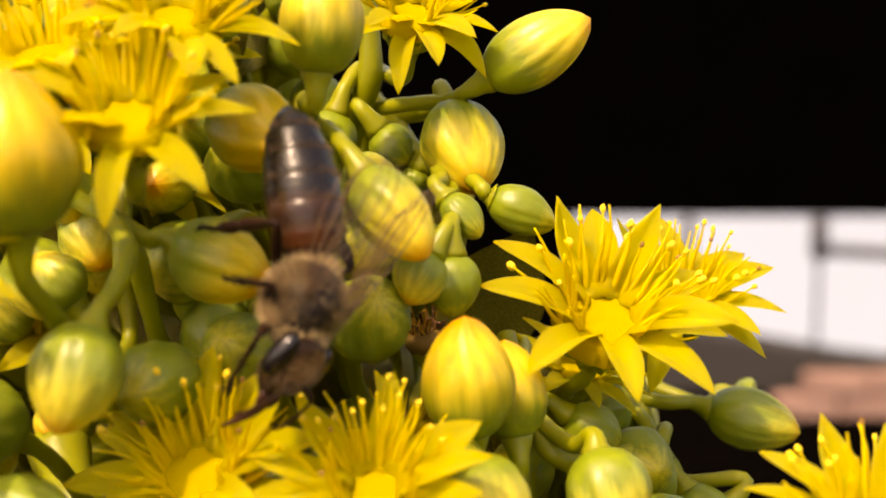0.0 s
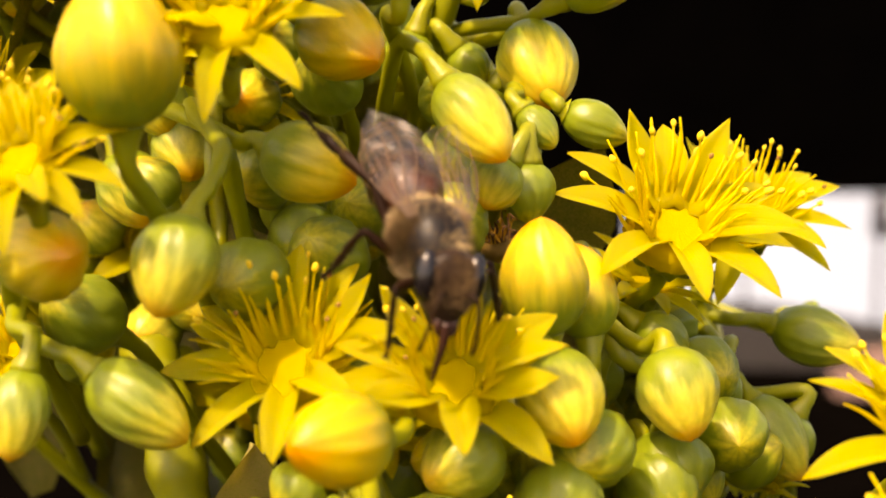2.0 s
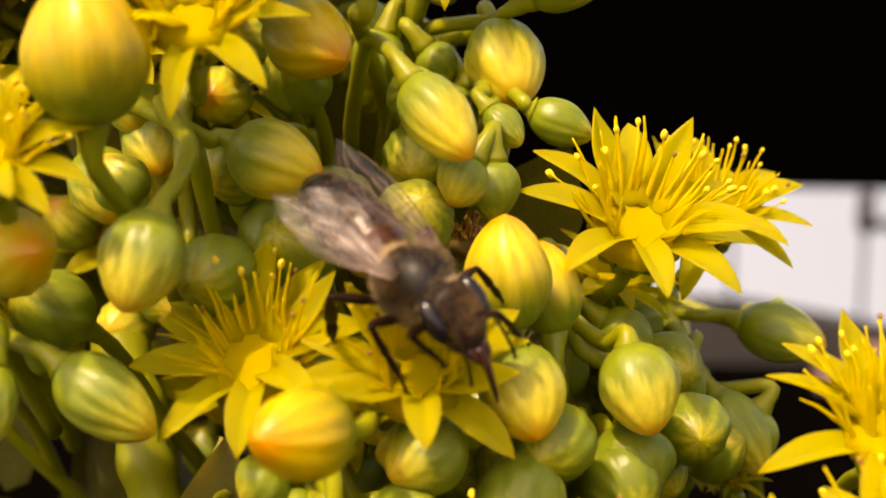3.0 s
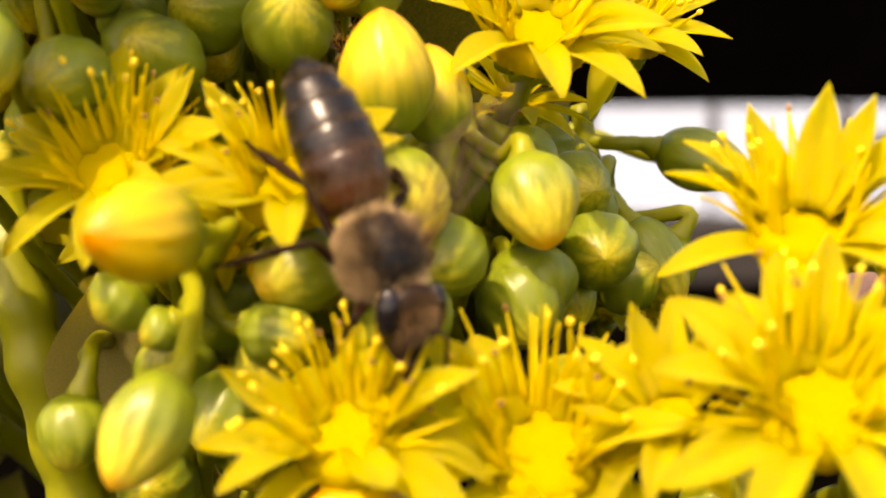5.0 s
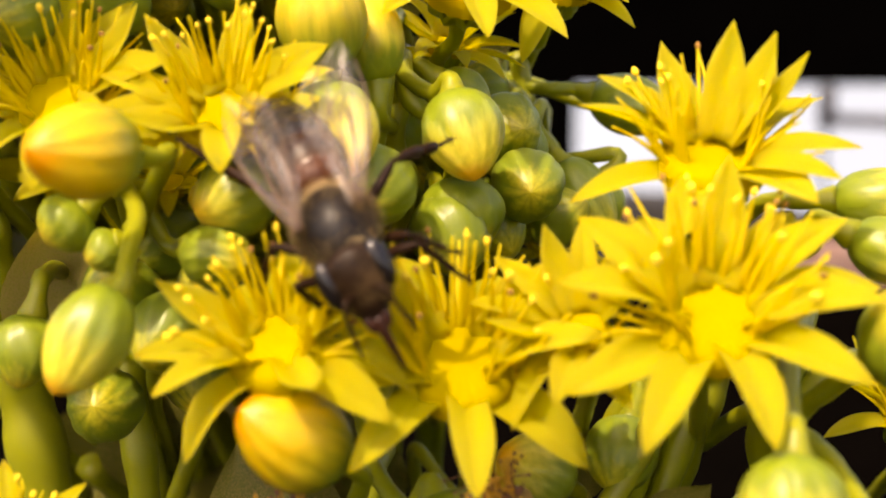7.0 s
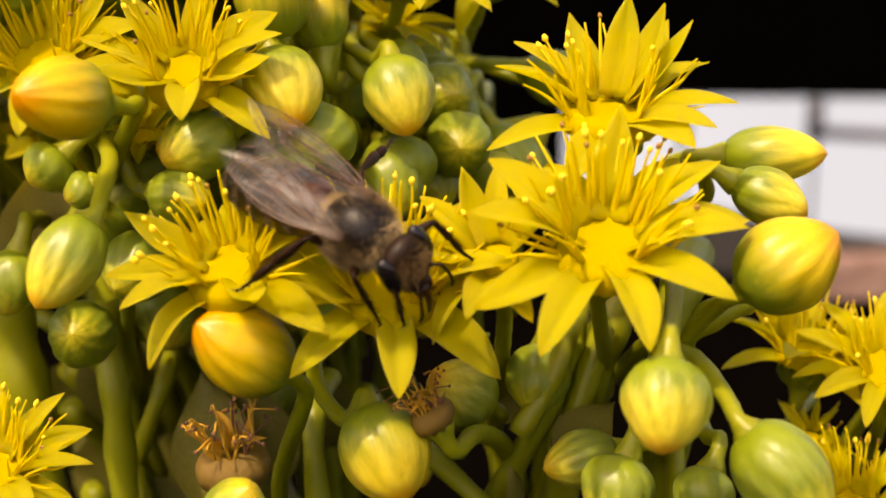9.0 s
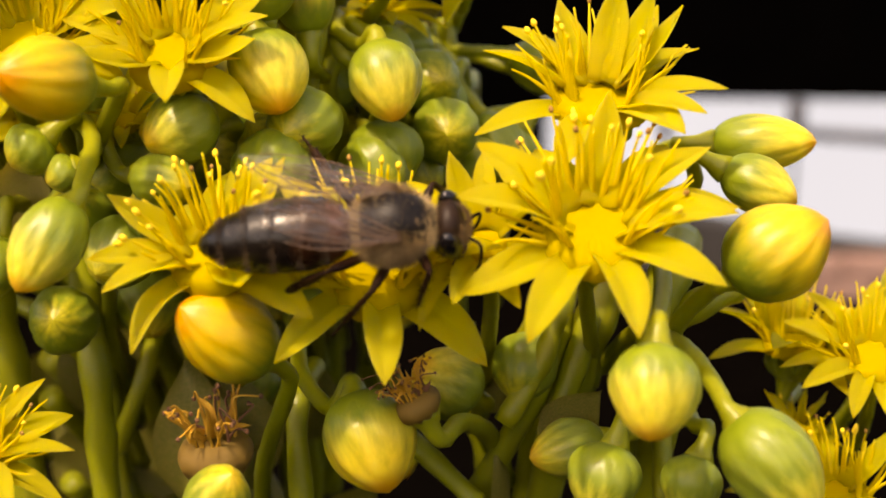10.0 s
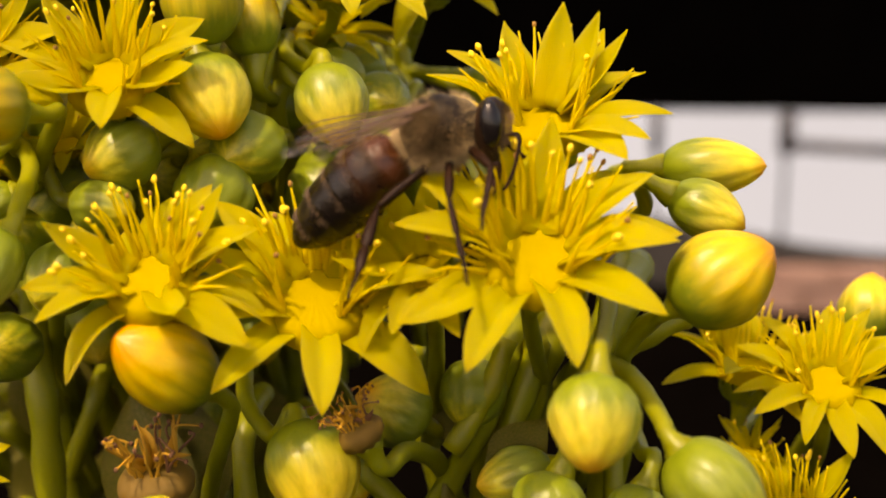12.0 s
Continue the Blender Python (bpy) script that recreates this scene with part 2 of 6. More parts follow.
def background():
    bm = bmesh.new()
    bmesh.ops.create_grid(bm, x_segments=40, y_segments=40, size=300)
    tagged(child("ground", mesh_of("ground", bm, SHADED_SOIL, False), None), "near-black garden soil with its shade put into the colour", "ground", kind="structure")
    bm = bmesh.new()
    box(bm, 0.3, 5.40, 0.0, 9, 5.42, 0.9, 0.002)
    tagged(child("backdrop", mesh_of("backdrop", bm, GLOW_PANEL, False), None), "glowing white panel standing in for the bright distance beyond the rail", "backdrop", kind="structure")
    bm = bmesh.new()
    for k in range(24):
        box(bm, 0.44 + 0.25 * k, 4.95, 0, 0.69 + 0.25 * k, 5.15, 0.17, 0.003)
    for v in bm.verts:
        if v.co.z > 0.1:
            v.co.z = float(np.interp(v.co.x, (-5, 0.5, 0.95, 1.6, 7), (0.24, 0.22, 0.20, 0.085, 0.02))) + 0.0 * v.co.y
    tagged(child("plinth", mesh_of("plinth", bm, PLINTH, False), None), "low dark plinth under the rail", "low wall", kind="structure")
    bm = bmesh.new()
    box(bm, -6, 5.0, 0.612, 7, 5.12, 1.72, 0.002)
    tagged(child("shade_board_top", mesh_of("shade_board_top", bm, SHADE_BOARD, False), None), "near-black timber boarding, deep shade put into its colour, above the bright opening", "wall", kind="structure")
    # Added panel: hides the glow on this side, shade painted as black.
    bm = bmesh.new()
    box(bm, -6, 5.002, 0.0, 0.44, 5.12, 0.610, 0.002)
    tagged(child("shade_board_side", mesh_of("shade_board_side", bm, SHADE_BOARD, False), None), "near-black panel added to stand in for shade beside the bright opening", "wall", kind="structure")
    edging = tagged(new("brick_edging"), "row of pinkish bricks on the soil", "edging", kind="structure")
    bm = bmesh.new()
    box(bm, -0.10, -0.05, -0.035, 0.10, 0.05, 0.035, 0.008)
    brick = mesh_of("brick", bm, BRICK, False)
    for k in range(7):
        for z in (0.035, 0.108):
            child("brick", brick, edging, pose(1.18 + 0.208 * k + (0.1 if z > 0.1 else 0), 4.62 + 0.006 * (k % 3), z, 0, 0, (k % 4) - 1.5))
    rail = tagged(new("metal_rail"), "dark metal posts with a thin rail", "railing")
    for x, w in ((0.85, 0.042), (1.305, 0.060), (2.25, 0.060)):
        v, f = tube_data([Vector((x, 4.98, 0.1)), Vector((x, 4.98, 0.455)), Vector((x, 4.98, 0.475)), Vector((x, 4.98, 0.609))], [0.008, 0.008, w / 2, w / 2], 12)
        child("post", raw_mesh("post", v, f, DARK_METAL), rail)
    v, f = tube_data([Vector((1.305, 4.96, 0.50)), Vector((1.7, 4.96, 0.48)), Vector((2.25, 4.96, 0.46))], [0.021] * 3, 10)
    child("bar", raw_mesh("bar", v, f, DARK_METAL), rail)


# ---- flowers and buds ----
def petal_mesh(arch, width, fold, seed):
    """A pointed petal of length 1 along x, with a shallow groove down its middle."""
    rnd = random.Random(seed)
    nu, nv = 12, 6
    verts, along, across = [], [], []
    wob = [rnd.uniform(-1, 1) for _ in range(4)]
    for layer in (1, -1):
        for i in range(nu + 1):
            u = i / nu
            w = width * (0.86 + 0.14 * math.sin(math.pi / 2 * min(1, u / 0.55))) * (1 - max(0, (u - 0.45) / 0.55) ** 2.0) ** (1.15 if arch < 0 else 0.85) + 0.004
            for j in range(nv + 1):
                s = 2 * j / nv - 1
                x = 0.20 + 0.80 * u
                y = w * s + 0.018 * wob[0] * math.sin(3 * u)
                z = arch * math.sin(math.pi * u) - 0.35 * arch * u * u
                z += fold * w * (abs(s) ** 1.5) * (1 - 0.5 * u) - 0.20 * w * math.exp(-(s / 0.2) ** 2)
                z += 0.012 * wob[1] * math.sin(5 * u + wob[2]) * s + 0.02 * wob[3] * u * u
                edge = 1 - abs(s) ** 6
                verts.append((x, y, z + layer * 0.010 * edge * (1 - 0.6 * u)))
                along.append(u)
                across.append(s)
    faces = []
    n = (nu + 1) * (nv + 1)
    for i in range(nu):
        for j in range(nv):
            a = i * (nv + 1) + j
            faces.append((a, a + nv + 1, a + nv + 2, a + 1))
            faces.append((n + a, n + a + 1, n + a + nv + 2, n + a + nv + 1))
    rim = [j for j in range(nv + 1)] + [i * (nv + 1) + nv for i in range(1, nu + 1)]
    rim += [nu * (nv + 1) + j for j in range(nv - 1, -1, -1)] + [i * (nv + 1) for i in range(nu - 1, 0, -1)]
    for a, b in zip(rim, rim[1:] + rim[:1]):
        faces.append((a, b, n + b, n + a))
    return raw_mesh("petal", verts, faces, PETAL, along=along, across=across)


PETALS_FLAT = [petal_mesh(0.07, w, f, k) for k, (w, f) in enumerate(((0.130, 0.45), (0.120, 0.55), (0.136, 0.35), (0.114, 0.5)))]
PETALS_UP = [petal_mesh(-0.06, w, f, k + 9) for k, (w, f) in enumerate(((0.130, 0.55), (0.138, 0.5), (0.122, 0.65)))]
PETALS_DOWN = [petal_mesh(0.15, w, f, k + 17) for k, (w, f) in enumerate(((0.130, 0.4), (0.122, 0.5), (0.137, 0.35)))]


def stamen_mesh(bend, seed):
    rnd = random.Random(seed)
    path = smooth_path([(0, 0, 0), (0.01, 0, 0.35), (bend * 0.5, rnd.uniform(-0.03, 0.03), 0.7), (bend, rnd.uniform(-0.05, 0.05), 1.0)], 3)
    v, f = tube_data(path, [0.036 * (1 - i / (len(path) - 1)) ** 1.3 + 0.013 for i in range(len(path))], 5)
    return raw_mesh("stamen", v, f, FILAMENT), path[-1]


STAMENS = [stamen_mesh(b, k) for k, b in enumerate((0.06, 0.12, 0.02, -0.06, 0.17))]


def anther_mesh(material, r, seed):
    v, f = ball_data((0, 0, 0), r, r * 0.8, r * 1.25, None, 6, 8)
    rnd = random.Random(seed)
    v = [p * rnd.uniform(0.88, 1.1) for p in v]
    return raw_mesh("anther", v, f, material)


ANTHERS = [anther_mesh(ANTHER, 0.026, 1), anther_mesh(ANTHER, 0.032, 2), anther_mesh(ANTHER_OLD, 0.020, 3), anther_mesh(ANTHER, 0.022, 4)]


def pistil_mesh(count=9):
    """The heart of a flower: a low smooth dome of joined pods."""
    sides, rows = 108, 12
    verts, faces = [], []
    for i in range(rows + 1):
        u = i / rows
        r = float(np.interp(u, (0, 0.2, 0.4, 0.6, 0.8, 1.0), (0.31, 0.30, 0.27, 0.21, 0.125, 0.01)))
        z = float(np.interp(u, (0, 0.2, 0.4, 0.6, 0.8, 1.0), (-0.05, 0.06, 0.12, 0.15, 0.16, 0.155)))
        for k in range(sides):
            a = 2 * math.pi * k / sides
            rr = r * (1 + 0.012 * math.cos(2 * count * a) * (1 - u))
            ridge = 0.004 * math.cos(3 * count * a) * min(1, r / 0.25)
            verts.append(Vector((rr * math.cos(a), rr * math.sin(a), z + ridge)))
    for i in range(rows):
        for k in range(sides):
            a, b = i * sides + k, i * sides + (k + 1) % sides
            faces.append((a, b, b + sides, a + sides))
    faces.append(tuple(range(rows * sides, (rows + 1) * sides)))
    return raw_mesh("pistil", verts, faces, PISTIL)


PISTIL_MESH = pistil_mesh()


def calyx_mesh():
    """A fleshy cup with pointed lobes under the petals."""
    sides, rows = 40, 9
    verts, faces = [], []
    for layer, grow in ((0, 1.0), (1, 0.9)):
        for i in range(rows):
            u = i / (rows - 1)
            for k in range(sides):
                a = 2 * math.pi * k / sides
                lobe = abs(((k / sides * 10) % 1) - 0.5) * 2
                h = 0.16 + 0.15 * (1 - lobe) ** 1.2
                r = 0.07 + 0.21 * math.sin(min(1, u * 1.15) * math.pi / 2)
                verts.append((r * grow * math.cos(a), r * grow * math.sin(a), -0.22 + u * h * 1.15 + layer * 0.012))
    n = rows * sides
    for i in range(rows - 1):
        for k in range(sides):
            a, b = i * sides + k, i * sides + (k + 1) % sides
            faces.append((a, b, b + sides, a + sides))
            faces.append((n + a, n + a + sides, n + b + sides, n + b))
    e = (rows - 1) * sides
    for k in range(sides):
        faces.append((e + k, e + (k + 1) % sides, n + e + (k + 1) % sides, n + e + k))
    faces.append(tuple(reversed(range(sides))))
    return raw_mesh("calyx", verts, faces, CALYX)


CALYX_MESH = calyx_mesh()
LOOSE = random.Random(5)


def pedicel(parent, start, way, thick, stem, inverse):
    """The stalk of one flower or bud, from its foot along stem points, in the thing's own space."""
    if not stem:
        stem = [start + way * 0.004 + Vector((0, 0.004, -0.002)), start + way * 0.006 + Vector((0.0, 0.012, -0.009))]
    lead = stem[-1] - (stem[-2] if len(stem) > 1 else start)
    tail = (lead.normalized() + Vector((-stem[-1].x * 4, 0.45, -0.25))).normalized()
    pts = [start, start + way * min(0.0022, (stem[0] - start).length * 0.45), *stem, stem[-1] + tail * 0.006, stem[-1] + tail * 0.011 + Vector((0, 0.004, -0.004))]
    path = smooth_path([inverse @ p for p in pts], 5)
    n = len(path) - 1
    v, f = tube_data(path, [thick * (0.85 + 0.95 * max(0, 1 - 6 * i / n) ** 1.5 + 0.28 * i / n) * (1 + 0.05 * math.sin(i * 2.3)) for i in range(n + 1)], 9)
    child("pedicel", raw_mesh("pedicel", v, f, STEM), parent)


def flower(centre, normal, radius, petals, kind="open", stem=None):
    rnd = random.Random(int(abs(centre[0] * 31 + centre[2] * 17)))
    r = radius * 0.001
    turn = frame_along(normal)
    label = "open yellow star flower with pointed petals and long stamens"
    if kind == "cup":
        label = "small half-open yellow flower shaped like a cup"
    if kind == "withered":
        label = "withering yellow flower with curled narrow petals"
    m = Matrix.Translation(mm(centre)) @ turn.to_4x4()
    thing = tagged(new("flower"), label, "flower", "flowers of the cluster")
    thing.matrix_basis = m
    size = Matrix.Scale(r, 4)
    for az, el in petals:
        pool = PETALS_UP if el > 30 else PETALS_DOWN if el < -12 else PETALS_FLAT
        wide = 0.6 if kind == "withered" else 1.0 if radius < 6.6 else 1.1
        local = Matrix.Rotation(radians(az), 4, "Z") @ Matrix.Rotation(radians(-el), 4, "Y") @ Matrix.Rotation(radians(rnd.uniform(-14, 14)), 4, "X")
        child("petal", rnd.choice(pool), thing, local @ size @ Matrix.Diagonal((1, wide * rnd.uniform(0.92, 1.08), 1, 1)))
    child("calyx", CALYX_MESH, thing, size @ Matrix.Translation((0, 0, -0.13)) @ Matrix.Rotation(rnd.uniform(0, 1), 4, "Z"))
    child("pistil", PISTIL_MESH, thing, size @ Matrix.Rotation(rnd.uniform(0, 1), 4, "Z") @ Matrix.Diagonal((1.2, 1.2, 0.8, 1) if kind == "open" else (0.8, 0.8, 0.8, 1)))
    count = {"open": 70, "cup": 9, "withered": 8}[kind]
    for k in range(count):
        az = 360 * k / count + rnd.uniform(-6, 6)
        inner = k % 2
        back = 0.5 + 0.5 * math.sin(radians(az))
        low_front = back < (0.12 if inner else 0.3)
        if low_front:
            continue
        tilt = rnd.uniform(4, 28) if inner else rnd.uniform(26, 62)
        length = (rnd.uniform(0.34, 0.44) + back * rnd.uniform(0.12, 0.30)) * (0.6 if kind == "cup" else 1)
        me, end = rnd.choice(STAMENS)
        out, low = (0.24, 0.08) if inner else (0.30, 0.03)
        foot = Matrix.Rotation(radians(az), 4, "Z") @ Matrix.Translation((out * r, 0, low * r)) @ Matrix.Rotation(radians(tilt), 4, "Y") @ Matrix.Diagonal((0.8 * r * length ** 0.5, 0.8 * r * length ** 0.5, length * r, 1))
        s = child("stamen", me, thing, foot)
        if rnd.random() < 0.55 * back:
            child("anther", rnd.choice(ANTHERS), s, Matrix.Translation(end) @ Matrix.Diagonal((1.35 / length ** 0.5, 1.35 / length ** 0.5, 1.0 / length, 1)))
    start = mm(centre) - Vector(normal).normalized() * 0.30 * r
    pedicel(thing, start, -Vector(normal).normalized(), 0.00052, [mm(p) for p in stem] if stem else None, m.inverted())
    return thing


def bud_profile(u):
    """Half width of a bud from its foot at 0 to its pointed tip at 1."""
    u = min(max(u, 0.0), 1.0)
    egg = (u + 0.012) ** 0.48 * (1 - u) ** 0.68 / 0.455
    return max(egg, 0.15 * (1 - u) ** 2) if u < 1 else 0.0


def bud_surface(u, a, width, twist, phase):
    """Radius of a bud and its rib height at a height u and an angle a."""
    bent = a + 0.13 * math.sin(2 * a + phase * 3) + 0.07 * math.sin(5 * a + phase * 7) + 0.04 * math.sin(7 * u + phase * 5)
    wave = (bent + twist * u + phase) * 10 / (2 * math.pi) % 1.0
    crest = 1 - abs(2 * wave - 1) ** 2.2
    r = 0.5 * width * bud_profile(u) * (0.95 + 0.065 * crest * min(1, 2.0 * u) + 0.018 * wave * (0.4 + 0.6 * u))
    r *= 1 + 0.025 * math.sin(3 * a + phase) + 0.015 * math.sin(2 * a + 9 * u + phase * 2)
    return r, crest * min(1, 1.6 * u)


def bud_mesh(name, ripe, twist, seed, length, width):
    """A pointed bud along z: overlapping ribbed petals, foot at 0 and tip at its length."""
    sides, rows = 60, 22
    phase = random.Random(seed).uniform(0, 6)
    verts, faces, along, rib = [], [], [], []
    for i in range(rows + 1):
        u = i / rows
        for k in range(sides):
            a = 2 * math.pi * k / sides
            r, crest = bud_surface(u, a, width, twist, phase)
            verts.append((r * math.cos(a), r * math.sin(a), length * u))
            along.append(u)
            rib.append(crest)
    for i in range(rows):
        for k in range(sides):
            a, b = i * sides + k, i * sides + (k + 1) % sides
            faces.append((a, b, b + sides, a + sides))
    faces.append(tuple(reversed(range(sides))))
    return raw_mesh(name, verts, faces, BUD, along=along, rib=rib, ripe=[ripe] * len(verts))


def sepal_cup(length, width, twist, reach, seed):
    """The green calyx round a bud's foot, its pointed lobes pressed on the bud and sunk into it at their rims."""
    sides, rows, lobes = 60, 8, 10
    phase = random.Random(seed).uniform(0, 6)
    verts, faces, up = [], [], []
    for i in range(rows + 1):
        for k in range(sides):
            a = 2 * math.pi * k / sides
            wave = abs(2 * ((a + phase) * lobes / (2 * math.pi) % 1.0) - 1)
            u = i / rows * reach * (0.45 + 0.55 * (1 - wave) ** 1.2 + 0.06 * math.sin(2 * a + phase))
            r = bud_surface(u, a, width, twist, phase)[0] + width * (0.006 * (1 - (i / rows) ** 2) - 0.002)
            verts.append((r * math.cos(a), r * math.sin(a), length * (u - 0.008)))
            up.append(i / rows)
    for i in range(rows):
        for k in range(sides):
            a, b = i * sides + k, i * sides + (k + 1) % sides
            faces.append((a, b, b + sides, a + sides))
    faces.append(tuple(reversed(range(sides))))
    return raw_mesh("calyx", verts, faces, SEPAL, along=up)


def bud(foot, tip, width, ripe, stem=None):
    a, b = mm(foot), mm(tip)
    n = b - a
    m = Matrix.Translation(a) @ frame_along(n).to_4x4() @ Matrix.Rotation(LOOSE.uniform(0, 6), 4, "Z")
    word = "ripe golden yellow flower bud with an orange tip" if ripe > 0.82 else "plump flower bud, green below and streaked yellow above" if ripe > 0.3 else "small unripe green flower bud"
    thing = tagged(new("flower_bud"), word, "flower bud", "buds of the cluster")
    thing.matrix_basis = m
    seed = LOOSE.randrange(9999)
    w = width * 0.001
    twist = LOOSE.uniform(0.4, 0.9)
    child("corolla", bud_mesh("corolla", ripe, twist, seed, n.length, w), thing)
    child("calyx", sepal_cup(n.length, w, twist, LOOSE.uniform(0.36, 0.46) * (0.55 if ripe > 0.82 else 1.0), seed), thing)
    pedicel(thing, a + n.normalized() * 0.0001, -n.normalized(), 0.00044 + 0.00002 * width, [mm(p) for p in stem] if stem else None, m.inverted())
    return thing


def spent(centre, normal, radius, seed=1, stem=None):
    """A flower past bloom: brown cup, shrivelled petals and black-tipped threads."""
    rnd = random.Random(seed)
    r = radius * 0.001
    m = Matrix.Translation(mm(centre)) @ frame_along(normal).to_4x4()
    thing = tagged(new("spent_flower"), "spent flower head with shrivelled orange and brown threads", "flower", "flowers of the cluster")
    thing.matrix_basis = m
    size = Matrix.Scale(r, 4)
    v, f = ball_data((0, 0, -0.22), 0.62, 0.62, 0.42, None, 12, 20)
    child("calyx", raw_mesh("calyx", [q * (1 + 0.04 * math.sin(9 * math.atan2(q.y, q.x))) for q in v], f, OLD_CUP), thing, size, "brown withered cup")
    for k in range(12):
        a = 30 * k + rnd.uniform(-9, 9)
        local = Matrix.Rotation(radians(a), 4, "Z") @ Matrix.Rotation(radians(-rnd.uniform(15, 62)), 4, "Y") @ Matrix.Rotation(radians(rnd.uniform(-60, 60)), 4, "X")
        me = rnd.choice(PETALS_UP + PETALS_DOWN).copy()
        me.materials[0] = rnd.choice((WITHER, WITHER, WITHER, DRIED))
        child("petal", me, thing, local @ Matrix.Diagonal((r * rnd.uniform(0.45, 0.85), r * 0.55, r * rnd.uniform(0.8, 2.4), 1)))
    for k in range(26):
        a = 13.8 * k + rnd.uniform(-8, 8)
        h = rnd.uniform(0.35, 0.95)
        o = Vector((math.cos(radians(a)), math.sin(radians(a)), 0))
        side = Vector((-o.y, o.x, 0)) * rnd.uniform(-0.2, 0.2)
        path = smooth_path([o * 0.35, o * 0.42 + Vector((0, 0, h * 0.5)) + side * 0.5, o * rnd.uniform(0.35, 0.75) + Vector((0, 0, h)) + side, o * rnd.uniform(0.4, 0.95) + Vector((0, 0, h * rnd.uniform(0.8, 1.1))) + side * 1.6], 4)
        s = child("stamen", raw_mesh("stamen", *tube_data(path, [0.028 - 0.014 * q / len(path) for q in range(len(path))], 6), rnd.choice((WITHER, WITHER, DRIED))), thing, size)
        a = ANTHERS[2].copy()
        a.materials[0] = DRIED
        child("anther", a, s, Matrix.Translation(path[-1]) @ Matrix.Scale(1.9, 4))
    n = Vector(normal).normalized()
    pedicel(thing, mm(centre) - n * 0.5 * r, -n, 0.0006, [mm(p) for p in stem] if stem else None, m.inverted())


STALKS = tagged(new("flower_stalk"), "branching pale green flower stalk of the succulent", "stalk")


def stalk(points, thick):
    path = smooth_path([mm(p) for p in points], 6)
    r = thick * 0.0005
    v, f = tube_data(path, [r * (1 + 0.10 * math.sin(i * 1.1)) for i in range(len(path))], 12)
    child("branch", raw_mesh("branch", v, f, STEM), STALKS)


# ---- the bee ----
def bee_materials():
    n = Nodes("bee_abdomen")
    x = n.math("MULTIPLY", n.add("ShaderNodeSeparateXYZ", Vector=n.coords()).outputs[0], -1000.0 / 7.1)
    x = n.math("ADD", x, n.math("MULTIPLY", n.math("SUBTRACT", n.noise(500, 3), 0.5), 0.06))
    c = n.ramp(x, (0.0, (0.020, 0.008, 0.004)), (0.05, (0.075, 0.024, 0.008)), (0.13, (0.080, 0.025, 0.008)), (0.23, (0.020, 0.008, 0.003)), (0.34, (0.032, 0.011, 0.004)), (0.42, (0.006, 0.004, 0.003)), (1.0, (0.003, 0.0025, 0.002)))
    c = n.mix(n.math("MULTIPLY", n.noise(1400, 4), 0.35), c, (0.012, 0.007, 0.004))
    n.set(Base_Color=c, Roughness=n.ramp(n.noise(1200, 3), (0.3, (0.22, 0.22, 0.22)), (0.7, (0.36, 0.36, 0.36))), Specular_IOR_Level=0.36)
    n.bump(n.noise(2400, 4), 0.45, 0.00008)
    wing = Nodes("bee_wing")
    long = wing.add("ShaderNodeVectorMath", Vector=wing.coords())
    long.operation = "MULTIPLY"
    long.inputs[1].default_value = (0.3, 1.0, 1.0)
    ripple = wing.noise(1300, 3, long.outputs[0])
    wing.set(Base_Color=(0.80, 0.77, 0.78, 1), Metallic=0.65, Roughness=0.44)
    wing.bump(ripple, 0.9, 0.00022)
    clear = wing.add("ShaderNodeBsdfTransparent", Color=(0.99, 0.98, 0.97, 1))
    m = wing.add("ShaderNodeMixShader", Fac=wing.ramp(ripple, (0.44, (0.006, 0.006, 0.006)), (0.76, (0.05, 0.05, 0.05))))
    wing.tree.links.new(clear.outputs[0], m.inputs[1])
    wing.tree.links.new(wing.bsdf.outputs[0], m.inputs[2])
    wing.tree.links.new(m.outputs[0], wing.exit.inputs[0])
    return n.mat, wing.mat


def gloss(material, amount):
    material.node_tree.nodes["Principled BSDF"].inputs["Specular IOR Level"].default_value = amount
    return material


BEE_ABDOMEN, BEE_WING = bee_materials()
BEE_DARK = gloss(plain_noise("bee_dark", (0.003, 0.002, 0.002), (0.009, 0.006, 0.004), 1500, 0.40, 0.00005), 0.22)
BEE_HEAD = gloss(plain_noise("bee_head", (0.008, 0.004, 0.002), (0.024, 0.011, 0.005), 1200, 0.45, 0.00005), 0.15)
BEE_LEG = gloss(plain_noise("bee_leg", (0.004, 0.002, 0.001), (0.026, 0.009, 0.003), 1500, 0.5, 0.00005), 0.12)
BEE_MOUTH = plain_noise("bee_mouthparts", (0.015, 0.004, 0.002), (0.05, 0.013, 0.005), 1500, 0.45, 0.00005)
BEE_EYE = plain_noise("bee_eye", (0.004, 0.003, 0.003), (0.010, 0.008, 0.008), 3000, 0.18, 0.00002)
BEE_FUR = plain_noise("bee_fur", (0.22, 0.14, 0.055), (0.60, 0.45, 0.24), 900, 0.7, 0.00005)
BEE_BROWN_FUR = plain_noise("bee_brown_fur", (0.022, 0.012, 0.005), (0.115, 0.066, 0.029), 900, 0.7, 0.00005)
BEE_FACE_FUR = plain_noise("bee_face_fur", (0.045, 0.024, 0.009), (0.23, 0.135, 0.05), 900, 0.7, 0.00005)
BEE_SIDE_FUR = plain_noise("bee_side_fur", (0.06, 0.034, 0.013), (0.31, 0.20, 0.085), 900, 0.7, 0.00005)
BEE_VEIN = plain_noise("bee_vein", (0.06, 0.03, 0.015), (0.14, 0.08, 0.045), 900, 0.5, 0.00003)


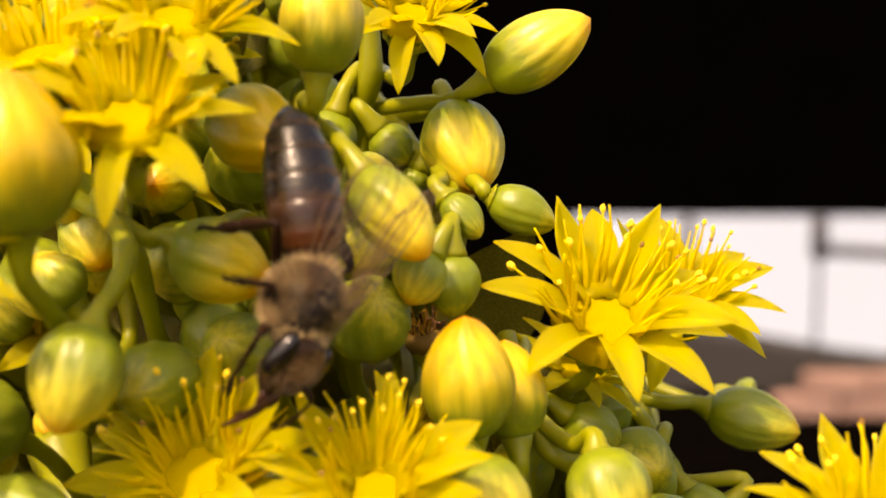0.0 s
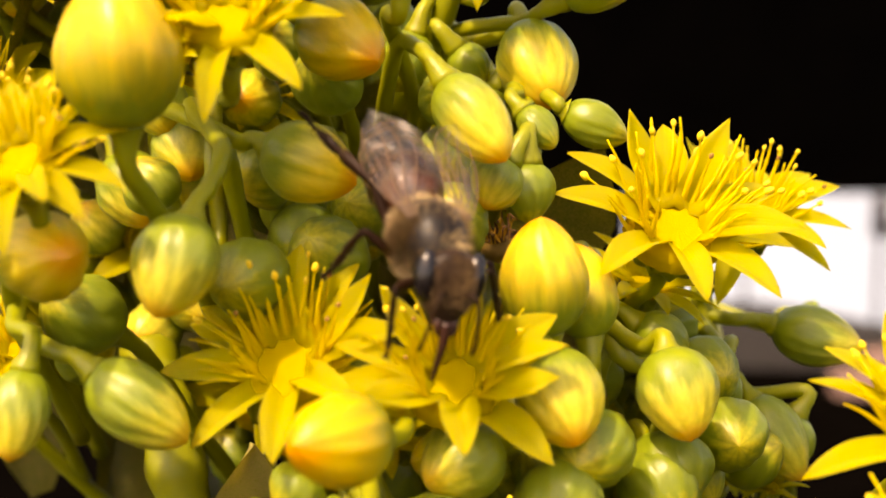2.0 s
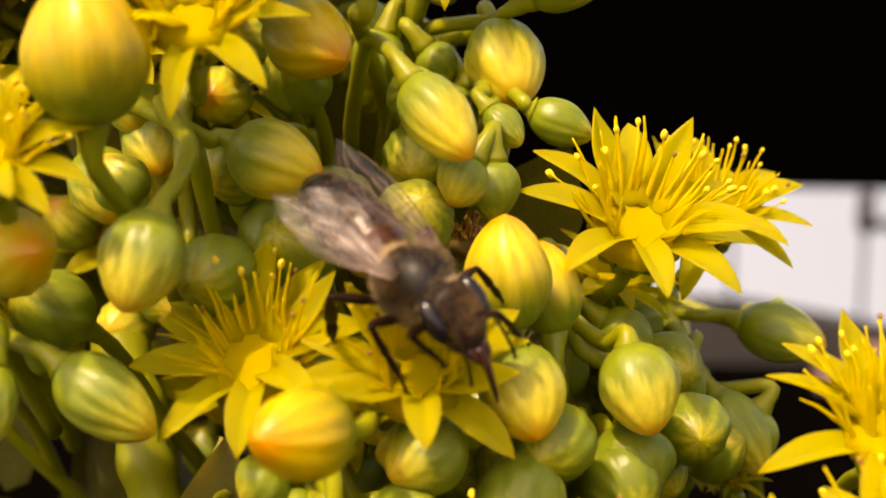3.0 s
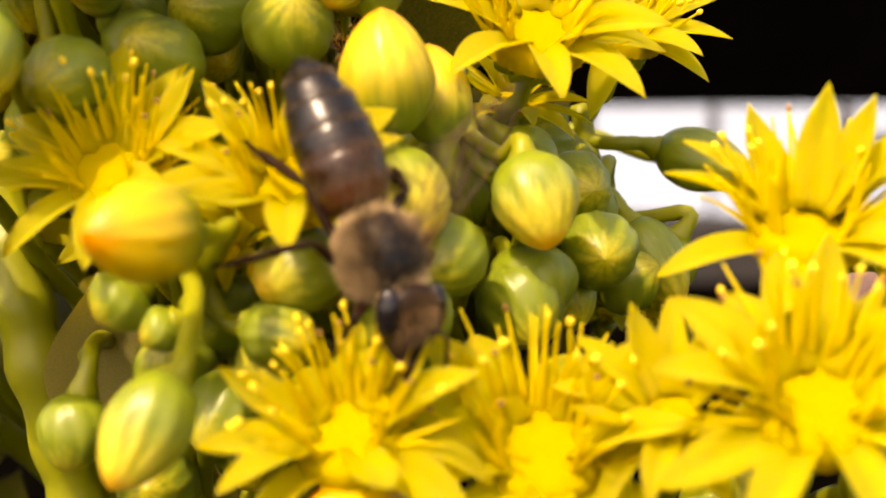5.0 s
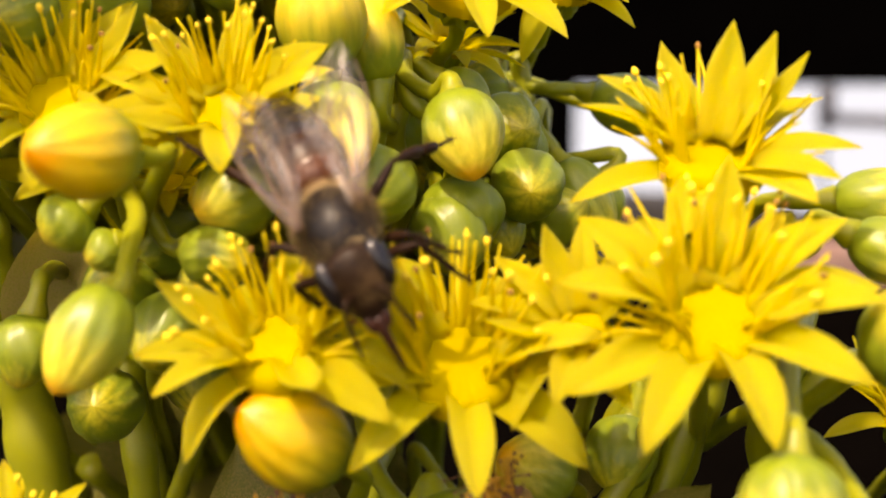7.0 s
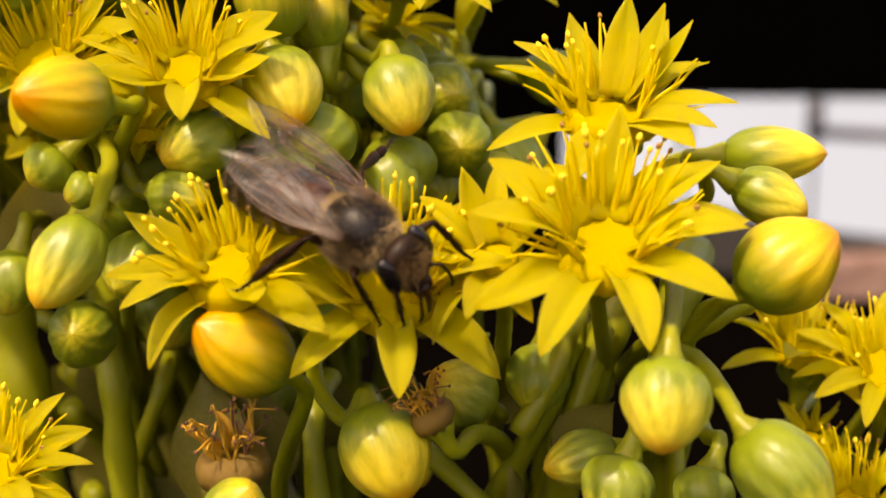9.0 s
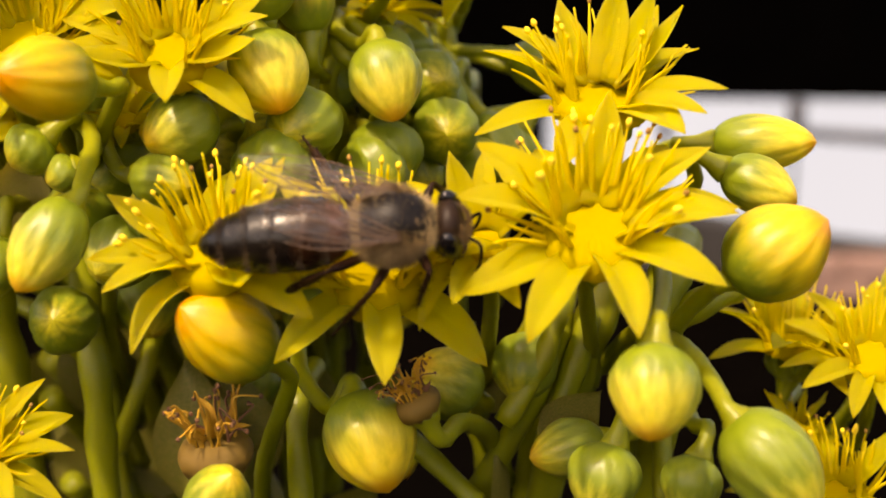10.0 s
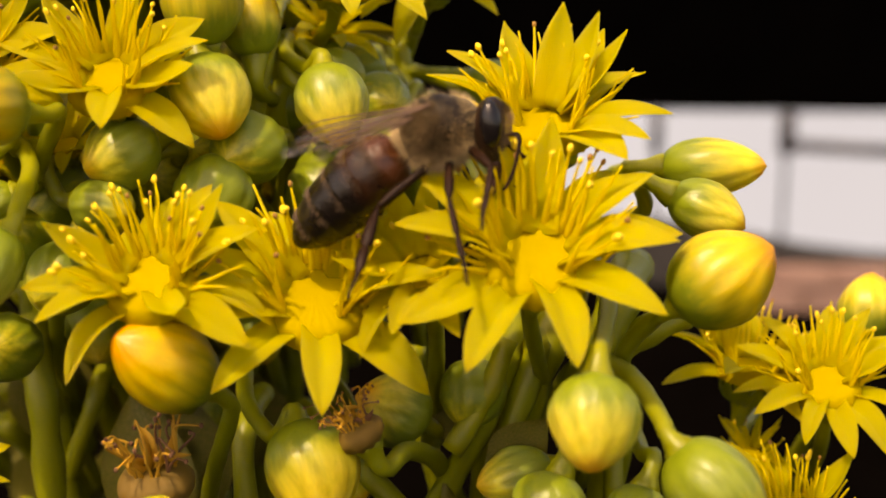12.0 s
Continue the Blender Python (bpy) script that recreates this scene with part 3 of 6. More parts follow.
def loft(rings, sides=28):
    """A closed body along x from rings of (x, z, half width, half height), in millimetres."""
    verts, faces = [], []
    for x, z, w, h in rings:
        for k in range(sides):
            a = 2 * math.pi * k / sides
            verts.append(Vector((x, w * math.cos(a), z + h * math.sin(a))) * 0.001)
    for i in range(len(rings) - 1):
        for k in range(sides):
            a, b = i * sides + k, i * sides + (k + 1) % sides
            faces.append((a, a + sides, b + sides, b))
    faces.append(tuple(range(sides)))
    faces.append(tuple(reversed(range((len(rings) - 1) * sides, len(rings) * sides))))
    return verts, faces


def hairs(name, roots, length, seed, hair, lean=-0.35, thick=0.013):
    """Short tapering hairs on (place, normal) roots, in millimetres."""
    rnd = random.Random(seed)
    verts, faces = [], []
    for p, d in roots:
        way = (d + Vector((rnd.gauss(lean, 0.25), rnd.gauss(0, 0.3), rnd.gauss(0, 0.3)))).normalized()
        s = way.orthogonal().normalized() * thick
        n = len(verts)
        verts += [(p - s) * 0.001, (p + s) * 0.001, (p + way * length * rnd.uniform(0.55, 1.2)) * 0.001]
        faces.append((n, n + 1, n + 2))
    return raw_mesh(name, verts, faces, hair)


def on_ball(centre, radii, count, seed, share):
    """Roots on an ellipsoid, as many as share(direction) lets stand."""
    rnd = random.Random(seed)
    c, found = Vector(centre), []
    while len(found) < count:
        d = Vector((rnd.gauss(0, 1), rnd.gauss(0, 1), rnd.gauss(0, 1))).normalized()
        if rnd.random() < share(d):
            found.append((c + Vector((d.x * radii[0], d.y * radii[1], d.z * radii[2])), d))
    return found


def rise(v, a, b):
    """0 below a, 1 above b, soft between."""
    t = min(1.0, max(0.0, (v - a) / (b - a)))
    return t * t * (3 - 2 * t)


def wing_mesh(length, width, seed):
    """A thin wing plate back along -x, with its veins as fine ridges on it."""
    nu, nv = 16, 6
    verts, faces = [], []

    def edge(u):
        front = width * (0.10 + 0.24 * math.sin(math.pi * u * 0.9))
        back = -width * (0.06 + 0.62 * math.sin(math.pi * min(1, u * 1.02) ** 1.5) ** 0.8)
        close = (1 - u ** 7) ** 0.5
        return front * close, back * close

    def height(s, u):
        return 0.07 * math.sin(11 * s + 4 * u + seed) * u + 0.25 * u * u * (s - 0.3)

    for layer in (0.012, -0.012):
        for i in range(nu + 1):
            u = i / nu
            f, b = edge(u)
            for j in range(nv + 1):
                s = j / nv
                verts.append(Vector((-length * u, f + (b - f) * s, height(s, u) + layer)) * 0.001)
    n = (nu + 1) * (nv + 1)
    for i in range(nu):
        for j in range(nv):
            a = i * (nv + 1) + j
            faces.append((a, a + 1, a + nv + 2, a + nv + 1))
            faces.append((n + a, n + a + nv + 1, n + a + nv + 2, n + a + 1))
    veins = []
    for s in (0.02, 0.2, 0.42, 0.64):
        pts = []
        for i in range(0, 15):
            u = i / 16
            f, b = edge(u)
            ss = min(0.9, s + 0.22 * u * (s > 0.1))
            pts.append(Vector((-length * u, f + (b - f) * ss, height(ss, u))) * 0.001)
        veins.append(tube_data(pts, [0.000045 - 0.000020 * i / 15 for i in range(15)], 5))
    return raw_mesh("wing", verts, faces, BEE_WING), raw_mesh("vein", *join_data(veins), BEE_VEIN)


def limb_mesh(name, stations, seed, bristles, flat=1.0):
    """A piece of a leg along x from stations of (x, z, radius), with short bristles."""
    path = [Vector((x, 0, z)) * 0.001 for x, z, r in stations]
    v, f = tube_data(path, [r * 0.001 for x, z, r in stations], 10)
    pieces = [([Vector((q.x, q.y * flat, q.z)) for q in v], f)]
    rnd = random.Random(seed)
    for _ in range(bristles):
        i = rnd.randrange(1, len(path))
        base = path[i - 1].lerp(path[i], rnd.random())
        d = Vector((rnd.gauss(0.5, 0.5), rnd.gauss(0, 1), rnd.gauss(0, 1))).normalized()
        p = base + d * stations[i][2] * 0.0007
        s = d.orthogonal().normalized() * 0.000014
        pieces.append(([p - s, p + s, p + d * 0.00030], [(0, 1, 2)]))
    return raw_mesh(name, *join_data(pieces), BEE_LEG)


THIGH = {"front": 2.2, "middle": 2.5, "hind": 2.9}
SHIN = {"front": 3.5, "middle": 4.4, "hind": 5.2}
HIP = {"front": Vector((1.9, 0.6, -1.15)), "middle": Vector((0.8, 0.7, -1.3)), "hind": Vector((-0.2, 0.7, -1.15))}


def build_leg(bee, which, seed):
    a, b = THIGH[which], SHIN[which]
    leg = child("leg", limb_mesh("leg", [(0, 0, 0.16), (0.25, 0, 0.24), (0.7, 0, 0.19), (a * 0.5, 0, 0.25), (a * 0.8, 0, 0.22), (a * 0.97, 0, 0.13), (a, 0, 0.12)], seed, 60), bee)
    w = {"front": 0.19, "middle": 0.21, "hind": 0.33}[which]
    stations = [(0, 0, 0.12), (b * 0.06, 0.02, 0.15), (b * 0.22, 0.03, w * 0.85), (b * 0.38, 0.02, w), (b * 0.43, 0, w * 0.7), (b * 0.455, 0, 0.12), (b * 0.48, 0, w * 0.75), (b * 0.60, -0.02, w * 0.9), (b * 0.70, -0.04, w * 0.62), (b * 0.73, -0.05, 0.09), (b * 0.80, -0.04, 0.10), (b * 0.88, 0.02, 0.075), (b * 0.95, 0.06, 0.08), (b, 0.0, 0.05)]
    shin = child("tibia", limb_mesh("tibia", stations, seed + 50, 150, 0.75), leg)
    return leg, shin


def build_bee():
    bee = tagged(new("honeybee"), "dark honeybee with tan furry thorax and clear wings on the flowers", "bee")

    def girth(x):
        return float(np.interp(x, (-7.1, -6.95, -6.5, -5.8, -5.0, -4.0, -3.0, -2.0, -1.2, -0.6, -0.2, 0.0), (0.06, 0.35, 0.77, 1.15, 1.41, 1.60, 1.67, 1.65, 1.50, 1.20, 0.72, 0.30)))

    def sag(x):
        return -0.08 * max(0.0, -x - 1.6) ** 1.1

    rings = []
    for k in range(72):
        x = -7.1 * k / 71
        plate = (-x / 1.18) % 1.0
        flare = 1 + (0.030 * plate ** 2 - 0.012 if x < -0.7 else 0.0)
        rings.append((x, sag(x), girth(x) * flare, girth(x) * 1.0 * flare))
    abdomen = child("abdomen", raw_mesh("abdomen", *loft(rings), BEE_ABDOMEN), bee, None, "glossy dark banded abdomen, reddish at its front")
    rnd = random.Random(41)
    for k in range(1, 6):
        roots = []
        for _ in range(420):
            x = -1.18 * k - abs(rnd.gauss(0, 0.16))
            a = rnd.uniform(-0.35, math.pi + 0.35)
            d = Vector((0, math.cos(a), math.sin(a)))
            roots.append((Vector((x, girth(x) * 0.985 * d.y, sag(x) + girth(x) * 0.985 * d.z)), d))
        child("hair_band", hairs("hair_band", roots, 0.20, 60 + k, BEE_BROWN_FUR, -1.3), abdomen, None, "thin band of short tan hairs")
    thorax = child("thorax", raw_mesh("thorax", *loft([(-1.0, 0.05, 0.4, 0.4), (-0.75, 0.1, 1.0, 1.0), (-0.2, 0.15, 1.38, 1.40), (0.7, 0.2, 1.56, 1.60), (1.5, 0.15, 1.48, 1.52), (2.1, 0.05, 1.22, 1.25), (2.6, 0.0, 0.85, 0.9), (2.85, 0.0, 0.4, 0.45)]), BEE_DARK), bee, None, "dark thorax ringed with tan fur")

    def fringe(d):
        return max(rise(abs(d.x), 0.66, 0.92) * rise(d.z, -0.6, 0.3), 0.8 * rise(-d.z, 0.25, 0.7), 0.25 * rise(abs(d.y), 0.7, 0.95), 0.03)

    child("fur", hairs("fur", on_ball((0.75, 0, 0.12), (1.66, 1.50, 1.50), 10000, 3, fringe), 0.62, 5, BEE_FUR), thorax, None, "tan fur")
    child("side_fur", hairs("side_fur", on_ball((0.75, 0, 0.12), (1.64, 1.50, 1.50), 9000, 23, lambda d: rise(abs(d.y), 0.50, 0.80)), 0.55, 9, BEE_SIDE_FUR), thorax, None, "brown fur")
    child("back_fur", hairs("back_fur", on_ball((0.75, 0, 0.15), (1.66, 1.52, 1.56), 3600, 13, lambda d: rise(d.z, -0.2, 0.4)), 0.20, 7, BEE_BROWN_FUR), thorax, None, "short brown hairs")
    head = child("head", raw_mesh("head", *loft([(-0.05, 0.05, 0.5, 0.55), (0.22, 0, 1.10, 1.05), (0.62, -0.18, 1.36, 1.38), (1.02, -0.42, 1.22, 1.44), (1.34, -0.80, 0.86, 1.22), (1.58, -1.20, 0.55, 0.85), (1.68, -1.55, 0.30, 0.45)]), BEE_HEAD), bee, None, "dark wedge-shaped head")
    for s in (1, -1):
        v, f = ball_data(Vector((0.78, 1.06 * s, 0.02)) * 0.001, 0.00052, 0.00050, 0.00108, Matrix.Rotation(radians(-24), 3, "Y"), 10, 14)
        child("eye", raw_mesh("eye", v, f, BEE_EYE), head, None, "shiny black compound eye")
        path = smooth_path([Vector(p) * 0.001 for p in ((1.45, 0.30 * s, -0.35), (2.10, 0.75 * s, -0.15), (2.35, 0.95 * s, -0.75), (2.45, 1.10 * s, -1.9), (2.30, 1.15 * s, -2.6))], 5)
        child("antenna", raw_mesh("antenna", *tube_data(path, [0.000085] * len(path), 7), BEE_LEG), head)
        child("mandible", raw_mesh("mandible", *tube_data(smooth_path([Vector(p) * 0.001 for p in ((1.55, 0.38 * s, -1.55), (1.72, 0.34 * s, -1.95), (1.72, 0.08 * s, -2.25))], 4), [0.00020 - 0.000013 * i for i in range(9)], 8), BEE_MOUTH), head)
    child("face_fur", hairs("face_fur", on_ball((0.85, 0, -0.35), (0.80, 1.15, 1.30), 3000, 6, lambda d: 1.0 if abs(d.y) < 0.78 else 0.0), 0.30, 8, BEE_FACE_FUR, 0.2), head, None, "short brown hairs")
    path = smooth_path([Vector(p) * 0.001 for p in ((1.62, 0, -1.6), (1.85, 0, -2.5), (1.80, 0, -3.6), (1.70, 0, -4.3))], 5)
    child("proboscis", raw_mesh("proboscis", *tube_data(path, [0.00026 - 0.000013 * i for i in range(len(path))], 8), BEE_MOUTH), head, None, "reddish brown tongue")
    wings = {}
    for s in (1, -1):
        for nm, ln, wd in (("forewing", 7.2, 2.9), ("hindwing", 5.2, 2.2)):
            plate, vein = wing_mesh(ln, wd, 1 + s)
            flip = Matrix.Diagonal((1, s, 1, 1))
            plate.transform(flip)
            vein.transform(flip)
            if s < 0:
                plate.flip_normals()
            w = child(nm, plate, bee, None, "clear veined wing")
            child("vein", vein, w, None, "fine brown veins")
            wings[nm, s] = w
    legs = {(which, s): build_leg(bee, which, 3 + 7 * i + s) for i, which in enumerate(THIGH) for s in (1, -1)}
    bee.scale = (1.16, 1.16, 1.16)
    return bee, abdomen, head, wings, legs


# ---- building the place ----
background()
flower((9.1, 81.2, -15.9), (0.16, -0.57, 0.81), 7.9, [(-173, 17), (-124, 15), (-78, 19), (-39, 12), (-12, 30), (15, -4), (42, 8), (71, 36), (101, 18), (131, 39), (158, 19)], stem=[(7.4, 85.7, -20.7)])
flower((14.9, 90.9, -16.5), (0.20, -0.33, 0.92), 6.8, [(-102, -24), (-49, 18), (-40, 3), (-11, 18), (19, 30), (48, 24), (78, 11), (104, 30), (129, 24), (155, 36), (-179, 18), (-154, -4), (-128, -14)], stem=[(13.8, 94.9, -20.9)])
flower((7.9, 87.3, -20.3), (0.11, -0.20, 0.97), 5.1, [(-112, 13), (-75, 7), (-41, -4), (-7, -3), (-4, 11), (24, 30), (52, 24), (80, 36), (108, 18), (136, 30), (164, 24), (-168, 36), (-140, -14)], 'cup', stem=[(10.1, 92.4, -23.5)])
flower((21.4, 68.1, -24.6), (0.02, -0.30, 0.96), 7.5, [(-166, -8), (-112, -4), (-58, 13), (-43, 17), (-14, 18), (14, 52), (31, 21), (32, 62), (53, 36), (74, 63), (113, 36), (147, 29), (171, 24)], stem=[(22.5, 76.7, -29.4)])
flower((20.5, 60.8, -30.7), (0.01, -0.58, 0.81), 8.1, [(-153, -3), (-118, 0), (-78, 10), (-37, 13), (-13, 30), (10, 10), (33, 24), (56, 6), (83, 36), (111, -4), (128, -7), (154, 30), (-179, 24)], stem=[(22.8, 77.5, -43.5)])
flower((8.6, 63.6, -33.8), (0.01, -0.58, 0.81), 8.0, [(-160, 16), (-130, 1), (-84, 6), (-34, -15), (-7, 30), (21, -15), (41, 24), (62, -3), (75, -11), (114, 1), (143, 30), (172, 24)], stem=[(9.3, 84.5, -46.1)])
flower((0.0, 61.5, -32.3), (-0.10, -0.55, 0.83), 6.8, [(-147, 20), (-139, -15), (-67, 31), (-41, -4), (-16, -14), (9, 24), (34, 36), (59, 18), (85, 4), (119, -14), (135, -10), (161, 36), (-173, 18)], stem=[(-1.4, 78.6, -43.9)])
flower((-3.4, 68.8, -22.2), (0.02, -0.63, 0.77), 6.6, [(-144, 34), (-83, 27), (-38, -3), (-18, 33), (7, 30), (31, 24), (55, -13), (83, 24), (110, -18), (139, 36), (168, 18), (-168, 18)], stem=[(-3.2, 85.0, -30.3)])
flower((-12.1, 70.6, -21.7), (-0.08, -0.63, 0.77), 6.9, [(-180, 9), (-136, 6), (-94, 12), (-51, 29), (-29, -3), (-1, 24), (27, 36), (54, 18), (82, 30), (110, 24), (138, 4), (147, 1)], stem=[(-13.3, 84.7, -29.6)])
flower((-14.8, 68.5, -3.8), (0.05, -0.51, 0.86), 6.0, [(-126, 29), (-91, -13), (-44, -4), (11, 6), (37, 10), (65, 22), (88, 36), (111, 18), (134, 25), (159, 18), (-176, 30), (-151, -4)], stem=[(-18.2, 85.5, -8.3)])
flower((-13.4, 73.1, 0.8), (0.10, -0.33, 0.94), 6.4, [(-139, 11), (-105, 15), (-72, 1), (-51, -4), (-4, 2), (24, 24), (52, 36), (81, 18), (109, 30), (137, 24), (165, 36), (-167, 18)], stem=[(-17.1, 97.4, -3.0)])
flower((-19.8, 72.8, -1.1), (-0.10, -0.33, 0.94), 6.2, [(7, 18), (43, 18), (79, 18), (115, 18), (151, 18), (-173, 18), (-137, 18), (-101, 18), (-65, 18), (-29, 18)], stem=[(-25.4, 92.2, -4.2)])
flower((-1.9, 87.6, 1.4), (0.15, -0.46, 0.87), 5.7, [(-115, 20), (-90, -17), (-69, 5), (-45, 19), (-25, -14), (-22, 16), (5, 36), (31, 18), (58, 30), (85, 24), (112, 36), (138, 18), (165, 30), (-168, 24), (-142, -4)], stem=[(-5.0, 100.8, -1.5)])
flower((-23.9, 64.4, -10.3), (-0.04, -0.46, 0.88), 5.4, [(-64, 13), (-48, -3), (-19, -1), (5, 18), (29, 30), (53, -5), (80, 30), (107, 24), (134, 36), (161, 18), (-172, 30), (-145, -14), (-118, -4), (-91, -14)], stem=[(-28.2, 78.0, -15.6)])
flower((-13.9, 61.5, -44.0), (0.09, -0.49, 0.87), 6.0, [(-51, 23), (-20, -1), (2, 17), (27, 18), (52, 30), (77, -6), (103, 30), (129, 24), (155, 36), (-180, 18), (-154, -4), (-128, -14), (-103, -4), (-77, -14)], stem=[(-17.7, 73.4, -52.1)])
flower((36.8, 79.6, -42.5), (0.15, -0.04, 0.99), 6.6, [(-161, -6), (-119, 15), (-71, -4), (-24, -14), (23, 31), (59, -5), (87, 30), (115, 24), (143, 36), (171, 18)], stem=[(39.0, 86.4, -47.6)])
flower((41.0, 75.9, -42.2), (-0.11, -0.37, 0.92), 6.3, [(-176, 8), (-151, 10), (-117, 4), (-90, -4), (-63, -14), (-36, -4), (-9, 36), (19, 18), (46, 30), (73, 24), (100, -23), (128, 30), (156, 24)], stem=[(42.4, 81.9, -49.5)])
flower((36.4, 76.4, -47.2), (-0.01, -0.10, 0.99), 3.4, [(13, 50), (39, 24), (65, 36), (91, 18), (117, 30), (143, 43), (-180, -24), (-132, -4), (-83, -14), (-35, -4)], 'withered', stem=[(38.0, 81.2, -52.6)])
flower((37.9, 71.8, -50.6), (-0.31, -0.21, 0.93), 6.9, [(57, -18), (80, 24), (104, 36), (128, 24), (161, 18), (-148, -4), (-97, -14), (-46, -4), (6, 36)], stem=[(39.1, 78.1, -57.3)])
bud((2.7, 88.0, -2.0), (8.8, 87.3, 1.6), 4.2, 0.75, stem=[(0.2, 90.2, -3.4), (-3.4, 93.2, -3.9), (-5.3, 95.1, -4.9), (-6.6, 96.5, -9.3)])
bud((0.4, 90.2, -4.0), (2.1, 85.9, -8.6), 5.0, 0.80, stem=[(-0.5, 96.4, -4.1), (-3.7, 100.3, -5.2)])
bud((-4.1, 75.7, -6.7), (-0.8, 73.1, -10.8), 3.7, 0.75, stem=[(-6.0, 80.0, -4.9), (-7.3, 84.0, -4.8), (-8.5, 88.6, -8.6)])
bud((-0.6, 78.4, -11.3), (-2.1, 77.4, -13.9), 3.1, 0.60, stem=[(0.5, 82.4, -9.6), (0.5, 86.6, -8.4)])
bud((1.5, 73.2, -20.1), (1.1, 72.9, -13.7), 4.8, 0.92, stem=[(1.9, 78.1, -24.0), (3.3, 85.6, -28.1)])
bud((4.0, 76.5, -21.1), (3.3, 77.2, -15.8), 3.8, 0.92, stem=[(4.9, 84.0, -25.1), (6.4, 89.5, -29.3)])
bud((17.8, 94.6, -24.0), (23.8, 93.8, -25.6), 4.1, 0.35, stem=[(14.9, 94.3, -23.6), (12.2, 96.3, -23.8), (11.1, 99.9, -26.9)])
bud((8.3, 76.0, -21.7), (9.5, 73.4, -26.2), 4.5, 0.60, stem=[(7.2, 78.0, -21.9), (5.4, 81.1, -21.2), (5.3, 85.3, -20.6)])
bud((1.3, 71.9, -21.1), (3.0, 68.3, -25.0), 4.7, 0.75, stem=[(3.2, 77.5, -26.4), (4.2, 78.2, -23.2), (4.5, 80.9, -20.4)])
bud((8.6, 77.7, -26.8), (8.9, 76.1, -31.3), 4.9, 0.15, stem=[(8.7, 82.4, -26.4), (8.0, 85.6, -25.1)])
bud((15.3, 88.4, -27.7), (18.4, 86.6, -32.6), 4.0, 0.40, stem=[(13.9, 89.1, -25.8), (13.3, 90.3, -24.6), (12.4, 92.5, -23.5)])
bud((-16.6, 67.6, -13.2), (-18.0, 65.4, -17.9), 4.3, 0.55, stem=[(-16.0, 69.2, -11.8), (-15.7, 71.5, -10.0), (-18.4, 77.7, -8.6)])
bud((-13.8, 73.8, -10.0), (-8.8, 73.2, -12.1), 4.3, 0.85, stem=[(-15.5, 74.6, -9.9), (-19.8, 79.7, -8.7)])
bud((-21.6, 66.9, -21.0), (-16.7, 66.0, -24.4), 3.9, 0.40, stem=[(-23.9, 68.7, -20.5), (-27.3, 72.6, -20.2), (-28.9, 76.7, -20.1)])
bud((-6.9, 62.1, -22.9), (-10.0, 56.9, -21.7), 4.4, 1.00, stem=[(-5.9, 66.5, -23.6), (-8.3, 70.8, -27.4)])
bud((-25.6, 68.3, -15.4), (-21.7, 64.0, -14.6), 4.5, 0.90, stem=[(-27.1, 70.8, -17.0), (-28.2, 75.2, -20.5)])
bud((-24.9, 66.2, -20.8), (-25.3, 64.2, -25.0), 3.1, 0.50, stem=[(-26.6, 69.8, -19.3)])
bud((-19.2, 65.2, -8.4), (-19.3, 64.5, -1.0), 6.0, 1.00, stem=[(-18.6, 67.5, -12.5), (-17.4, 72.5, -17.0), (-17.6, 80.5, -22.5)])
bud((-12.0, 79.2, -3.5), (-7.8, 75.3, -5.6), 4.6, 0.95, stem=[(-13.6, 83.5, -2.8), (-15.6, 92.0, -0.2)])
bud((-6.7, 77.7, -1.5), (-6.2, 78.0, 4.5), 4.5, 0.90, stem=[(-7.7, 81.2, -3.1), (-7.3, 86.9, -5.7)])
bud((-4.0, 90.2, -5.2), (-2.2, 89.9, -7.3), 2.8, 0.05, stem=[(-4.6, 96.2, -5.5), (-5.6, 99.3, -5.1)])
bud((-1.4, 89.9, -7.6), (-2.1, 89.6, -9.2), 1.9, 0.05, stem=[(-1.3, 95.9, -7.4), (-3.2, 99.3, -5.1)])
bud((2.8, 84.4, -8.8), (6.6, 84.2, -10.5), 2.8, 0.05, stem=[(2.2, 84.5, -8.2), (0.9, 88.6, -7.5)])
bud((-20.2, 78.1, -14.1), (-22.2, 77.8, -11.2), 3.4, 0.35, stem=[(-20.5, 81.6, -15.4), (-20.7, 89.3, -18.2)])
bud((-15.5, 74.1, -17.6), (-11.9, 72.3, -17.4), 3.2, 0.05, stem=[(-17.5, 79.5, -16.2), (-18.0, 80.2, -11.2)])
bud((-1.3, 70.2, -25.5), (-4.8, 67.5, -26.9), 4.3, 0.25, stem=[(-1.0, 74.1, -25.6), (-1.7, 79.1, -25.7)])
bud((-26.1, 76.8, -21.8), (-23.2, 75.9, -22.2), 4.3, 0.10, stem=[(-28.0, 81.9, -24.7)])
bud((7.4, 84.1, -21.8), (10.6, 83.9, -23.9), 3.4, 0.10, stem=[(7.3, 86.7, -24.6)])
bud((-14.0, 80.9, -11.8), (-16.5, 79.5, -13.0), 4.4, 0.30, stem=[(-13.3, 85.6, -10.8)])
bud((-7.6, 61.4, -29.2), (-10.2, 58.8, -33.5), 3.8, 0.55, stem=[(-7.4, 62.8, -28.3), (-7.8, 67.4, -26.5), (-10.7, 73.7, -25.6)])
bud((-14.6, 71.3, -33.2), (-15.3, 69.7, -36.9), 3.7, 0.10, stem=[(-15.8, 77.1, -32.8)])
bud((2.5, 62.6, -38.2), (-1.6, 59.0, -34.3), 4.9, 1.00, stem=[(3.6, 64.9, -40.5), (2.0, 68.9, -45.4)])
